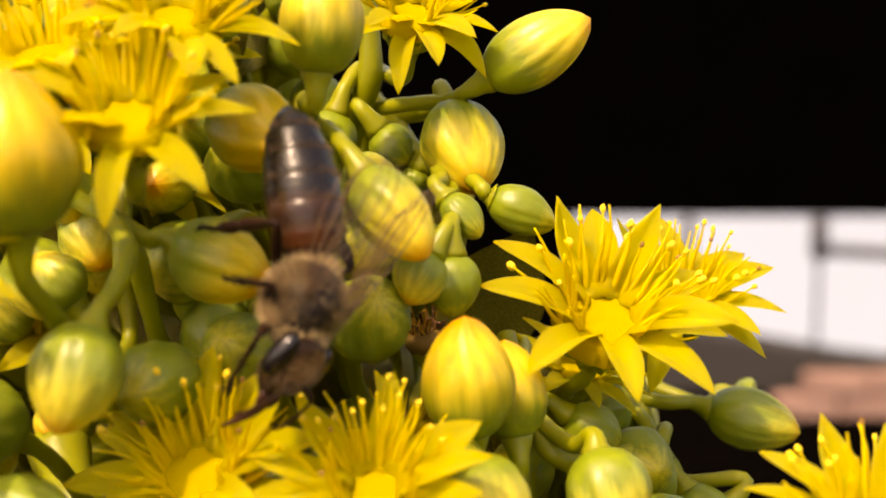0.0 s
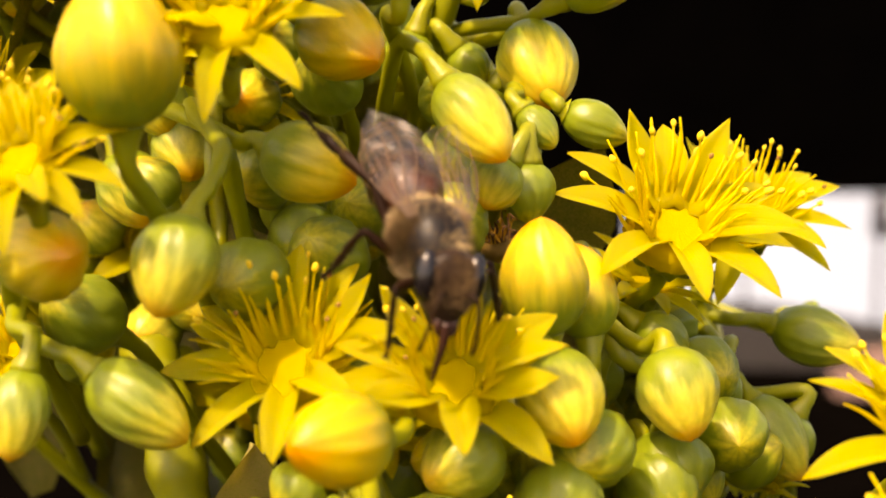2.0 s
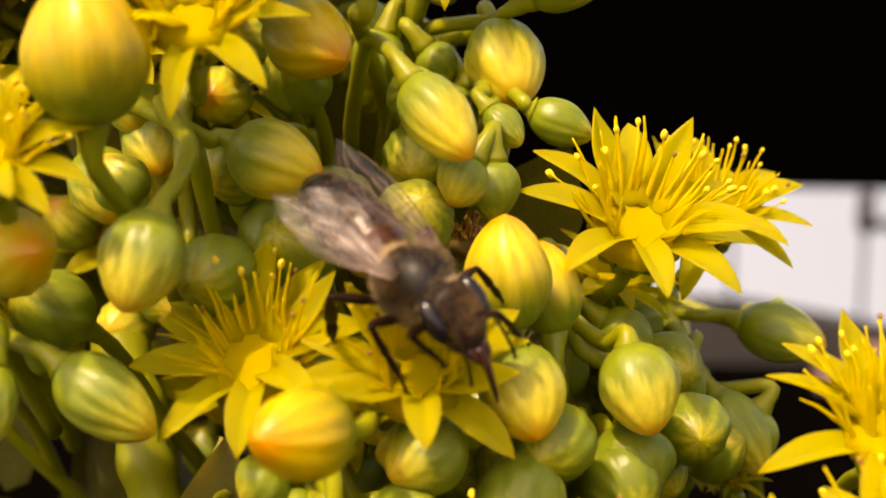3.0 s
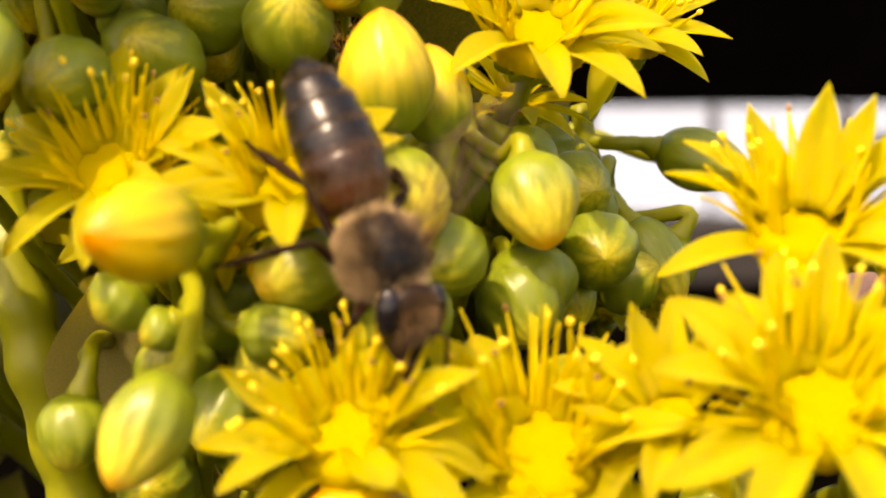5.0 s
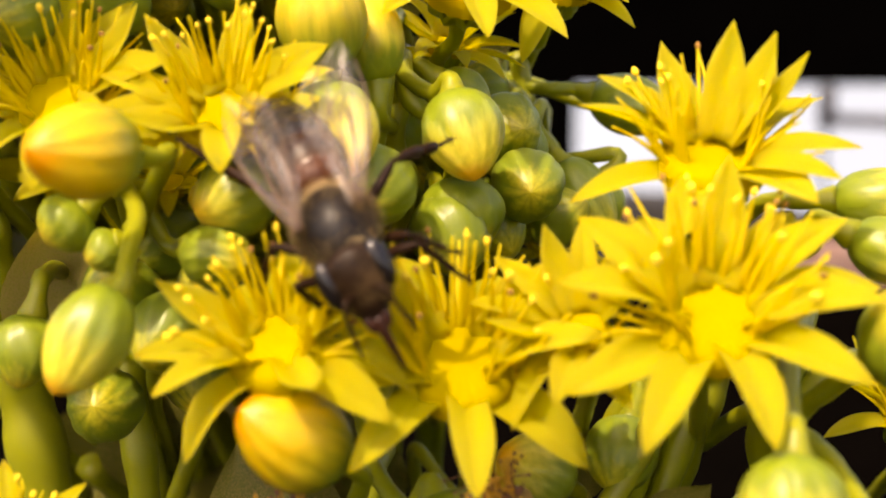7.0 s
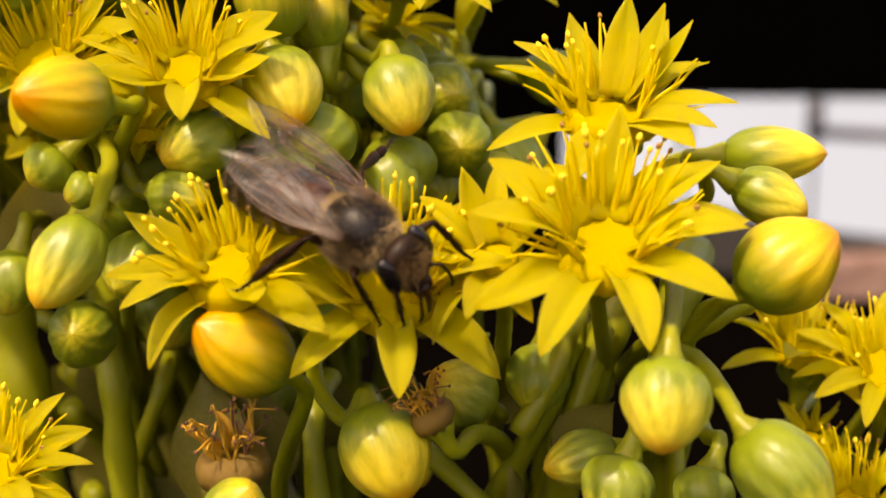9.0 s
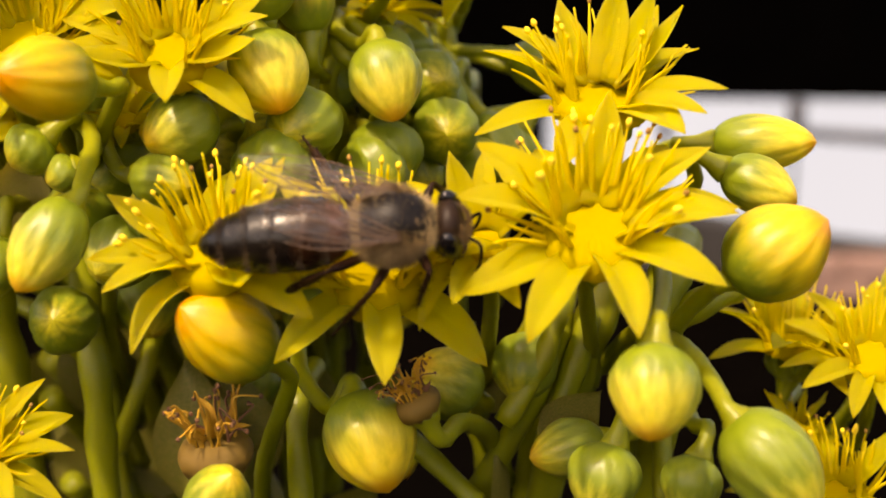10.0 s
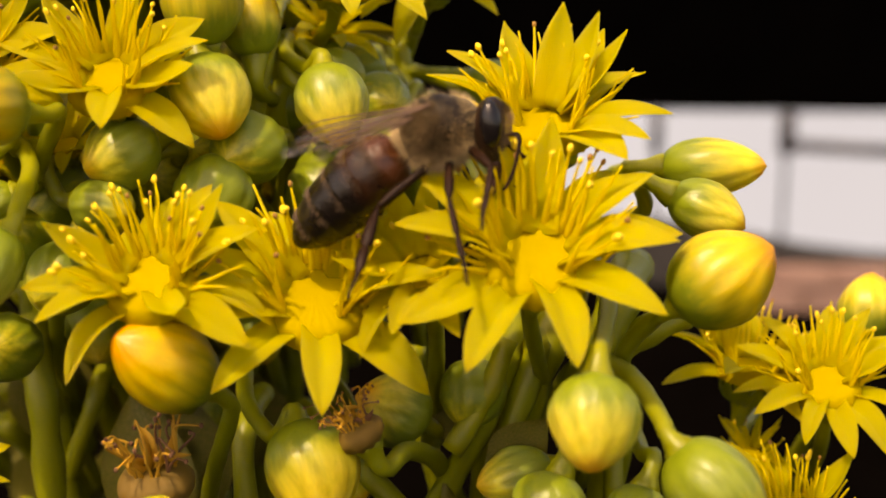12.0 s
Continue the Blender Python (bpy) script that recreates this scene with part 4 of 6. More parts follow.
bud((-10.5, 67.6, -26.5), (-12.4, 66.7, -28.1), 3.3, 0.15, stem=[(-9.3, 71.5, -26.4)])
bud((-8.6, 67.1, -28.2), (-10.4, 66.6, -29.0), 2.3, 0.20, stem=[(-8.4, 69.1, -27.7)])
bud((-5.4, 69.1, -29.0), (-2.1, 66.5, -29.2), 3.5, 0.10, stem=[(-8.4, 71.5, -26.4), (-9.4, 73.5, -26.5)])
bud((-2.1, 72.2, -26.6), (-5.8, 70.7, -26.7), 3.3, 0.20, stem=[(-2.4, 78.9, -29.9)])
bud((8.8, 77.6, -27.0), (9.1, 76.0, -30.9), 4.8, 0.12, stem=[(8.1, 83.5, -26.4)])
bud((18.4, 88.9, -28.8), (16.6, 88.1, -32.6), 3.9, 0.25, stem=[(15.1, 91.1, -28.1)])
bud((15.9, 94.3, -32.2), (13.6, 94.3, -32.2), 3.6, 0.40)
bud((20.8, 102.4, -25.1), (22.5, 102.2, -25.9), 3.6, 0.30, stem=[(18.7, 102.2, -25.7), (13.8, 104.6, -24.3)])
bud((28.5, 62.9, -33.5), (33.5, 62.0, -29.9), 5.4, 0.96, stem=[(27.6, 63.9, -34.4), (26.3, 66.4, -37.0), (26.5, 70.7, -41.0)])
bud((29.3, 74.2, -27.5), (35.6, 73.0, -27.2), 3.6, 0.75, stem=[(28.5, 79.5, -28.4)])
bud((29.2, 69.7, -28.4), (33.4, 68.4, -30.2), 3.4, 0.70, stem=[(28.5, 75.0, -30.3)])
bud((23.3, 55.6, -35.3), (22.7, 52.9, -39.5), 4.6, 0.72, stem=[(23.9, 58.8, -34.9), (24.9, 64.2, -33.7), (25.2, 69.4, -33.2)])
bud((7.3, 65.3, -41.2), (9.4, 62.5, -46.2), 5.4, 0.85, stem=[(5.9, 66.3, -42.4), (3.9, 70.5, -41.8), (3.2, 74.8, -40.9)])
bud((27.9, 57.2, -39.7), (32.0, 55.0, -44.3), 4.8, 0.30, stem=[(27.2, 58.9, -38.7), (26.5, 62.2, -37.8), (25.8, 66.3, -38.0)])
bud((22.3, 62.4, -43.2), (20.9, 60.9, -46.8), 4.2, 0.25, stem=[(24.1, 68.0, -43.8)])
bud((27.1, 62.2, -43.8), (26.0, 60.9, -46.8), 3.5, 0.15, stem=[(27.5, 66.1, -43.2)])
bud((22.4, 68.2, -45.0), (17.8, 67.2, -45.8), 3.6, 0.35, stem=[(24.2, 73.6, -46.6)])
bud((-0.8, 59.9, -46.8), (1.2, 57.2, -43.0), 3.6, 0.20, stem=[(-0.3, 60.7, -48.8)])
bud((14.5, 72.3, -43.5), (10.9, 70.5, -41.0), 4.6, 0.50, stem=[(15.0, 74.7, -45.4)])
bud((45.8, 83.7, -41.1), (46.4, 84.7, -36.5), 4.2, 0.80, stem=[(45.8, 86.9, -45.4)])
stalk([(-11.1, 85.8, -58.2), (-12.2, 87.7, -49.9), (-13.7, 89.2, -43.3), (-15.8, 96.2, -39.7)], 2.3)
stalk([(-12.8, 88.3, -47.0), (-16.5, 88.2, -43.1), (-20.7, 91.5, -42.2)], 1.4)
stalk([(-11.6, 86.9, -53.3), (-9.1, 86.3, -46.8), (-8.6, 91.1, -43.8)], 1.4)
stalk([(19.2, 71.5, -46.6), (20.7, 72.5, -42.4), (21.9, 73.3, -38.8), (23.3, 77.8, -36.9)], 1.7)
stalk([(26.8, 70.7, -50.1), (26.8, 73.6, -46.5), (26.4, 76.1, -44.3)], 1.4)
stalk([(14.3, 74.4, -52.4), (17.8, 72.0, -44.5), (19.6, 73.0, -40.3), (21.1, 77.8, -37.0)], 1.7)
stalk([(10.6, 73.6, -47.0), (14.9, 70.8, -50.2)], 1.4)
stalk([(3.7, 71.5, -51.2), (3.3, 72.9, -44.8), (4.1, 77.4, -43.2)], 1.5)
stalk([(5.7, 85.7, -25.8), (4.8, 81.5, -21.6), (3.8, 85.6, -17.3)], 1.2)
stalk([(5.8, 82.5, -21.6), (4.8, 81.9, -25.5), (6.1, 85.3, -30.1)], 1.3)
stalk([(-5.2, 93.5, 3.6), (-4.6, 92.8, -1.4), (-6.0, 94.2, -5.4), (-8.6, 97.7, -9.4)], 1.6)
stalk([(4.4, 95.1, -20.7), (6.7, 96.5, -23.5), (9.1, 99.9, -26.4)], 1.2)
stalk([(5.2, 84.3, -20.4), (5.7, 79.9, -22.3), (7.7, 79.8, -23.6), (12.0, 83.9, -23.8)], 1.2)
stalk([(-16.5, 76.5, -10.4), (-15.9, 79.6, -16.4), (-14.8, 83.0, -20.5)], 1.1)
stalk([(16.4, 70.1, -44.6), (18.5, 70.7, -41.2), (19.8, 71.5, -37.8)], 1.4)
flower((14.6, 63.2, -32.0), (-0.16, -0.53, 0.83), 5.8, [(-111, 17), (-76, 9), (-24, -4), (28, 31), (53, 18), (78, 30), (104, 48), (133, 30), (162, 24), (-169, 36), (-140, -14)], 'cup', stem=[(15.4, 69.6, -37.9)])
flower((-7.1, 73.8, -26.6), (-0.21, -0.43, 0.88), 3.9, [(-87, 13), (-54, 22), (-29, -4), (-3, 18), (23, 30), (49, 24), (75, 36), (101, 18), (127, -2), (175, 18), (-136, -14)], 'cup', stem=[(-7.5, 79.0, -29.3)])
spent((-0.7, 63.7, -43.6), (-0.11, -0.14, 0.98), 3.6, 88, stem=[(-0.4, 66.8, -47.9)])
spent((10.8, 63.6, -40.8), (-0.51, -0.12, 0.85), 2.3, 89, stem=[(13.7, 67.1, -43.5)])
spent((-14.3, 85.8, -16.4), (-0.28, -0.73, 0.63), 1.5, 90, stem=[(-13.4, 88.6, -18.5)])
spent((-1.1, 83.2, -16.7), (-0.21, -0.18, 0.96), 2.0, 91, stem=[(0.6, 87.8, -20.1)])
bud((0.5, 79.1, -11.4), (0.5, 78.6, -14.9), 3.1, 0.02, stem=[(0.7, 83.3, -10.3), (0.5, 87.6, -8.5)])
bud((0.2, 82.0, -8.6), (2.1, 80.7, -10.7), 2.2, 0.05, stem=[(-0.1, 84.6, -7.8)])
bud((11.6, 93.4, -23.6), (12.5, 92.2, -26.6), 3.0, 0.08, stem=[(11.2, 97.5, -22.6)])
bud((14.3, 96.4, -28.3), (13.7, 95.3, -31.5), 3.3, 0.10, stem=[(15.0, 100.6, -27.0)])
bud((12.3, 98.2, -29.8), (11.7, 96.8, -33.2), 3.4, 0.05, stem=[(13.1, 102.3, -28.5)])
bud((15.5, 91.3, -28.6), (16.2, 90.3, -31.0), 2.8, 0.15, stem=[(14.5, 93.5, -26.7)])
bud((10.6, 99.4, -33.7), (12.2, 98.2, -36.4), 3.6, 0.10, stem=[(10.7, 103.5, -32.0)])
flower((14.8, 96.9, -35.6), (0.11, -0.30, 0.95), 3.0, [(-132, 3), (-73, 8), (-48, -4), (-24, -14), (1, 30), (25, 24), (49, 6), (81, 18), (112, 23), (141, 30), (170, 24), (-161, -4)], stem=[(14.9, 101.9, -39.4)])
flower((16.9, 89.0, -33.9), (0.11, -0.19, 0.98), 2.6, [(-113, -1), (-65, 13), (-38, -4), (-12, 18), (15, 30), (41, 32), (70, 18), (98, 30), (127, 7), (157, 30), (-173, 24), (-143, -4)], 'withered', stem=[(17.4, 94.2, -37.4)])
stalk([(12.7, 95.7, -21.2), (13.6, 94.9, -25.0), (14.6, 94.0, -29.1), (16.8, 97.2, -33.3)], 1.3)
stalk([(11.7, 99.7, -21.6), (11.5, 98.5, -27.0), (12.2, 99.3, -32.9)], 1.2)
bud((4.8, 74.1, -26.0), (3.0, 69.4, -26.5), 4.6, 0.02, stem=[(5.8, 79.9, -27.7), (4.4, 84.9, -32.7)])
bud((3.1, 76.5, -29.5), (0.5, 73.2, -26.4), 4.8, 0.02, stem=[(4.6, 81.5, -33.2), (5.8, 86.5, -38.2)])
bud((10.8, 86.0, -25.1), (12.6, 81.6, -24.5), 4.4, 0.02, stem=[(9.6, 91.8, -27.5), (8.8, 96.8, -32.5)])
bud((-6.1, 71.9, -33.1), (-8.0, 67.7, -34.7), 4.4, 0.02, stem=[(-4.9, 77.4, -34.1), (-3.2, 82.4, -39.1)])
bud((-1.6, 80.2, -27.9), (0.9, 77.6, -25.1), 4.2, 0.02, stem=[(-3.3, 84.9, -31.7), (-4.5, 89.9, -36.7)])
bud((5.3, 85.6, -26.3), (3.8, 82.1, -24.0), 4.0, 0.02, stem=[(6.3, 90.9, -29.9), (7.7, 95.9, -34.9)])
bud((5.8, 89.8, -24.5), (8.0, 85.8, -23.6), 4.2, 0.02, stem=[(4.4, 95.4, -27.1), (5.1, 100.4, -32.1)])
bud((12.7, 82.2, -27.7), (12.8, 77.4, -27.6), 4.4, 0.02, stem=[(12.7, 88.2, -29.7), (11.1, 93.2, -34.7)])
bud((-7.8, 82.2, -25.4), (-4.2, 79.5, -24.6), 4.2, 0.02, stem=[(-10.2, 87.0, -27.9), (-11.0, 92.0, -32.9)])
bud((-11.0, 84.3, -27.1), (-8.4, 81.4, -24.2), 4.4, 0.02, stem=[(-12.6, 89.1, -30.9), (-11.2, 94.1, -35.9)])
bud((-11.7, 76.1, -39.8), (-11.6, 71.5, -38.5), 4.4, 0.02, stem=[(-11.7, 82.0, -42.5), (-12.0, 87.0, -47.5)])
bud((-3.2, 71.8, -32.6), (-5.4, 67.9, -30.2), 4.6, 0.02, stem=[(-1.9, 77.0, -36.1), (-3.7, 82.0, -41.1)])
bud((-6.2, 75.5, -29.1), (-9.6, 72.2, -30.6), 4.6, 0.02, stem=[(-4.1, 80.5, -30.2), (-4.0, 85.5, -35.2)])
bud((-9.8, 73.6, -33.6), (-10.0, 70.1, -30.2), 4.4, 0.02, stem=[(-9.7, 78.7, -37.7), (-10.9, 83.7, -42.7)])
bud((-1.2, 78.3, -29.6), (-1.9, 73.3, -28.2), 4.8, 0.02, stem=[(-0.8, 84.1, -32.4), (-1.7, 89.1, -37.4)])
bud((2.5, 76.0, -30.5), (0.8, 71.6, -32.3), 4.6, 0.02, stem=[(3.5, 81.6, -31.5), (3.7, 86.6, -36.5)])
bud((-6.7, 81.8, -24.4), (-4.5, 77.9, -26.8), 4.6, 0.02, stem=[(-8.1, 87.0, -25.0), (-9.2, 92.0, -30.0)])
bud((9.6, 83.7, -29.7), (11.9, 80.0, -31.8), 4.4, 0.02, stem=[(8.2, 89.0, -30.4), (7.6, 94.0, -35.4)])
bud((13.1, 87.4, -25.3), (11.1, 84.3, -28.1), 4.2, 0.02, stem=[(14.3, 92.5, -25.5), (15.1, 97.5, -30.5)])
bud((13.6, 87.0, -31.9), (16.7, 84.8, -29.6), 4.0, 0.02, stem=[(11.5, 91.4, -35.5), (13.4, 96.4, -40.5)])
bud((-23.0, 75.5, -20.8), (-25.6, 72.2, -17.9), 4.6, 0.02, stem=[(-21.5, 80.4, -24.5), (-20.4, 85.4, -29.5)])
bud((-10.1, 77.9, -17.6), (-11.5, 73.7, -15.0), 4.6, 0.02, stem=[(-9.3, 83.3, -21.1), (-8.1, 88.3, -26.1)])
bud((-13.9, 74.1, -17.0), (-15.4, 69.5, -17.1), 4.4, 0.02, stem=[(-13.0, 80.0, -18.9), (-14.5, 85.0, -23.9)])
bud((-0.1, 85.8, -11.7), (-1.8, 81.8, -13.8), 4.4, 0.02, stem=[(1.0, 91.3, -12.4), (-0.9, 96.3, -17.4)])
bud((10.9, 91.6, -23.8), (8.5, 88.1, -22.0), 4.2, 0.02, stem=[(12.4, 96.9, -27.0), (11.9, 101.9, -32.0)])
bud((-11.1, 85.7, -8.2), (-12.2, 82.0, -5.3), 4.4, 0.02, stem=[(-10.5, 90.9, -12.0), (-10.8, 95.9, -17.0)])
bud((2.9, 71.9, -27.6), (1.2, 67.7, -30.2), 4.8, 0.02, stem=[(3.9, 77.4, -28.2), (2.5, 82.4, -33.2)])
bud((7.7, 77.9, -28.4), (8.8, 73.7, -31.3), 4.8, 0.02, stem=[(7.0, 83.4, -28.8), (7.0, 88.4, -33.8)])
stalk([(-17.2, 85.0, -62.0), (-18.6, 84.0, -47.1), (-19.4, 84.0, -41.2), (-20.6, 84.0, -35.9), (-21.6, 84.5, -31.8), (-22.6, 86.0, -28.4), (-24.6, 90.0, -25.3)], 3.7)
stalk([(-10.4, 80.5, -60.0), (-10.9, 80.0, -50.5), (-11.1, 80.0, -45.2), (-12.1, 82.0, -39.2)], 2.1)
stalk([(26.0, 80.0, -60.0), (27.0, 76.0, -47.4), (26.3, 73.0, -41.8), (25.5, 70.0, -37.9), (26.5, 71.0, -35.3), (28.2, 77.0, -34.5)], 2.6)
stalk([(25.6, 71.0, -39.3), (27.6, 70.0, -37.2), (30.7, 72.0, -36.3)], 1.9)
stalk([(18.6, 80.0, -60.0), (20.1, 76.0, -49.0), (21.0, 75.0, -43.9), (22.2, 74.0, -39.4), (23.8, 76.0, -36.1), (24.7, 80.0, -35.1)], 2.6)
stalk([(18.4, 82.0, -60.0), (19.1, 79.0, -46.9), (18.5, 79.0, -42.8), (19.6, 78.0, -39.4), (22.1, 80.0, -37.1)], 2.2)
stalk([(18.0, 82.0, -61.0), (16.3, 80.0, -51.8), (14.8, 79.0, -47.3), (13.6, 79.0, -44.0), (14.0, 80.0, -40.7)], 1.7)
bud((-4.6, 79.9, -16.1), (-3.5, 75.7, -13.2), 4.8, 0.02, stem=[(-5.3, 85.3, -19.8), (-4.3, 90.3, -24.8)])
bud((-8.1, 83.1, -14.8), (-9.9, 78.5, -13.7), 4.6, 0.02, stem=[(-7.1, 88.8, -17.5), (-6.1, 93.8, -22.5)])
bud((-12.8, 82.0, -15.3), (-12.3, 77.7, -17.4), 4.4, 0.02, stem=[(-13.1, 87.6, -15.9), (-12.1, 92.6, -20.9)])
bud((0.5, 75.8, -33.5), (-0.5, 71.8, -36.0), 4.4, 0.02, stem=[(1.2, 81.3, -34.0), (2.2, 86.3, -39.0)])
bud((18.4, 73.5, -40.2), (17.0, 70.2, -43.0), 4.2, 0.02, stem=[(19.3, 78.7, -40.3), (20.3, 83.7, -45.3)])

# ---- buds and leaves deep in the cluster ----
def edge_of_cluster(z):
    """How far the cluster reaches to the side at a height, in millimetres."""
    return float(np.interp(z, (-60, -46, -38, -30, -22, -12, -4, 6), (8, 10, 12, 11, 7, 1, -6, -12)))


def deep_growth():
    rnd = random.Random(21)
    for k in range(105):
        z = rnd.uniform(-58, 8)
        x = rnd.uniform(-44, edge_of_cluster(z))
        y = rnd.uniform(85, 104)
        if z < -30 and x < -4 and rnd.random() < 0.75:
            continue
        way = Vector((rnd.uniform(-0.5, 0.5), rnd.uniform(-0.9, -0.1), rnd.uniform(-0.7, 0.8))).normalized()
        size = rnd.uniform(3.4, 5.0)
        foot = Vector((x, y, z))
        tip = foot + way * size * 1.15
        bud(tuple(foot), tuple(tip), size, rnd.choice((0.05, 0.1, 0.15, 0.3, 0.5)), stem=[tuple(foot - way * 5 + Vector((0, 3, -3))), (x * 0.8, y + 14, z - 12)])
    for k in range(13):
        z = rnd.uniform(-34, 6)
        x = rnd.uniform(-40, edge_of_cluster(z) - 8)
        tilt = Vector((rnd.uniform(-0.5, 0.4), -0.5, rnd.uniform(0.4, 1.0))).normalized()
        flower((x, rnd.uniform(88, 98), z), tuple(tilt), rnd.uniform(5.0, 6.5), [(36 * q + rnd.uniform(-6, 6), rnd.uniform(0, 30)) for q in range(10)])
    for k in range(26):
        z = rnd.uniform(-64, 0)
        x = rnd.uniform(-40, edge_of_cluster(z) - 2)
        stalk([(x * 0.7, 116, z - 22), (x * 0.85, 108, z - 8), (x, 98, z + 2)], rnd.uniform(1.4, 2.4))


def bract(centre, way, size, roll, skin=BRACT):
    """A fleshy pale leaf, thick in its middle."""
    nu, nv = 10, 6
    verts, faces = [], []
    for layer in (1, -1):
        for i in range(nu + 1):
            u = i / nu
            w = 0.34 * (0.25 + 0.75 * math.sin(math.pi * u ** 0.8)) * (1 - u ** 4) ** 0.6 + 0.004
            for j in range(nv + 1):
                s = 2 * j / nv - 1
                verts.append((u, w * s, 0.10 * u * u + 0.06 * s * s + layer * 0.028 * (1 - s * s) * (1 - 0.6 * u)))
    n = (nu + 1) * (nv + 1)
    for i in range(nu):
        for j in range(nv):
            a = i * (nv + 1) + j
            faces.append((a, a + nv + 1, a + nv + 2, a + 1))
            faces.append((n + a, n + a + 1, n + a + nv + 2, n + a + nv + 1))
    ob = new("bract", raw_mesh("bract", verts, faces, skin))
    t = Vector(way).to_track_quat("X", "Z").to_matrix().to_4x4()
    ob.matrix_basis = Matrix.Translation(mm(centre)) @ t @ Matrix.Rotation(radians(roll), 4, "X") @ Matrix.Scale(size * 0.001, 4)
    tagged(ob, "pale cream fleshy leaf with reddish blotches" if skin is PALE_LEAF else "olive green fleshy leaf among the flower stalks", "leaf", "leaves among the stalks")


def deep_bracts():
    rnd = random.Random(8)
    for k in range(150):
        z = rnd.uniform(-74, 12)
        x = rnd.uniform(-56, edge_of_cluster(z) - 2)
        way = Vector((rnd.uniform(-0.7, 0.7), rnd.uniform(-0.4, 0.1), rnd.uniform(0.2, 1))).normalized()
        deep = 8 if z < -28 and x < -4 else 0
        bract((x, rnd.uniform(91, 112) + deep, z), tuple(way), rnd.uniform(8, 15), rnd.uniform(50, 130))


def main_stalk():
    """The stout stem that carries the cluster, from the soil up into its middle."""
    path = smooth_path([mm(p) for p in ((30, 190, -1204), (10, 175, -800), (-6, 160, -400), (-10, 140, -150), (-10, 122, -70), (-12, 112, -20), (-14, 110, 10))], 8)
    n = len(path) - 1
    v, f = tube_data(path, [0.011 - 0.0085 * (i / n) ** 1.5 + 0.0006 * math.sin(i * 1.7) for i in range(n + 1)], 16)
    child("main_stem", raw_mesh("main_stem", v, f, STEM), STALKS)


main_stalk()
deep_growth()
deep_bracts()
bract((15.0, 78.0, -46.0), (0.5, -0.3, 0.6), 5.0, 80)
bract((-12.0, 92.0, -52.0), (-0.3, -0.2, 1), 10.0, 80)
bract((-17.4, 83.5, -39.2), (0.03, 0.02, 0.99), 9.8, 92, PALE_LEAF)
bract((19.2, 70.5, -46.6), (0.58, -0.19, 0.79), 5.7, 80)
bract((19.1, 76.7, -46.5), (0.39, -0.20, 0.90), 5.2, 100)
bract((16.8, 71.5, -51.2), (-0.07, -0.25, 0.97), 4.4, 80)
bract((-3.7, 79.1, -54.5), (-0.16, 0.03, 0.99), 10.8, 85)
bract((-1.2, 81.3, -53.7), (-0.11, 0.00, 0.99), 9.3, 95)

BEE, ABDOMEN, HEAD, BEE_WINGS, BEE_LEGS = build_bee()


def wing_pose(s, x, y, z, hind=False):
    """A wing that points along (x, y, z) from its root, in the bee's own space."""
    way = Vector((x, y + (0.10 * s if hind else 0.0), z - (0.06 if hind else 0.0))).normalized()
    side = (Vector((0, 0, 1)) - way * way.z * 0.9).cross(-way).normalized()
    up = (-way).cross(side)
    root = Vector((0.3, 1.05 * s, 1.15) if hind else (1.0, 1.10 * s, 1.40)) * 0.001
    m = Matrix((-way, side, up)).transposed().to_4x4()
    return Matrix.Translation(root) @ m @ Matrix.Rotation(radians(-16 * s), 4, "X")


def leg_pose(which, s, knee, foot):
    """The thigh's pose in the bee's space, its knee plane holding the foot."""
    hip = Vector((HIP[which].x, HIP[which].y * s, HIP[which].z))
    x = (Vector(knee) - hip).normalized()
    y = x.cross(Vector(foot) - Vector(knee)).normalized()
    return Matrix.Translation(hip * 0.001) @ Matrix((x, y, x.cross(y))).transposed().to_4x4()


def knee_pose(which, degrees):
    """The shin's pose on its thigh, bent by so many degrees."""
    return pose(THIGH[which] * 0.001, 0, 0, 0, degrees, 0)


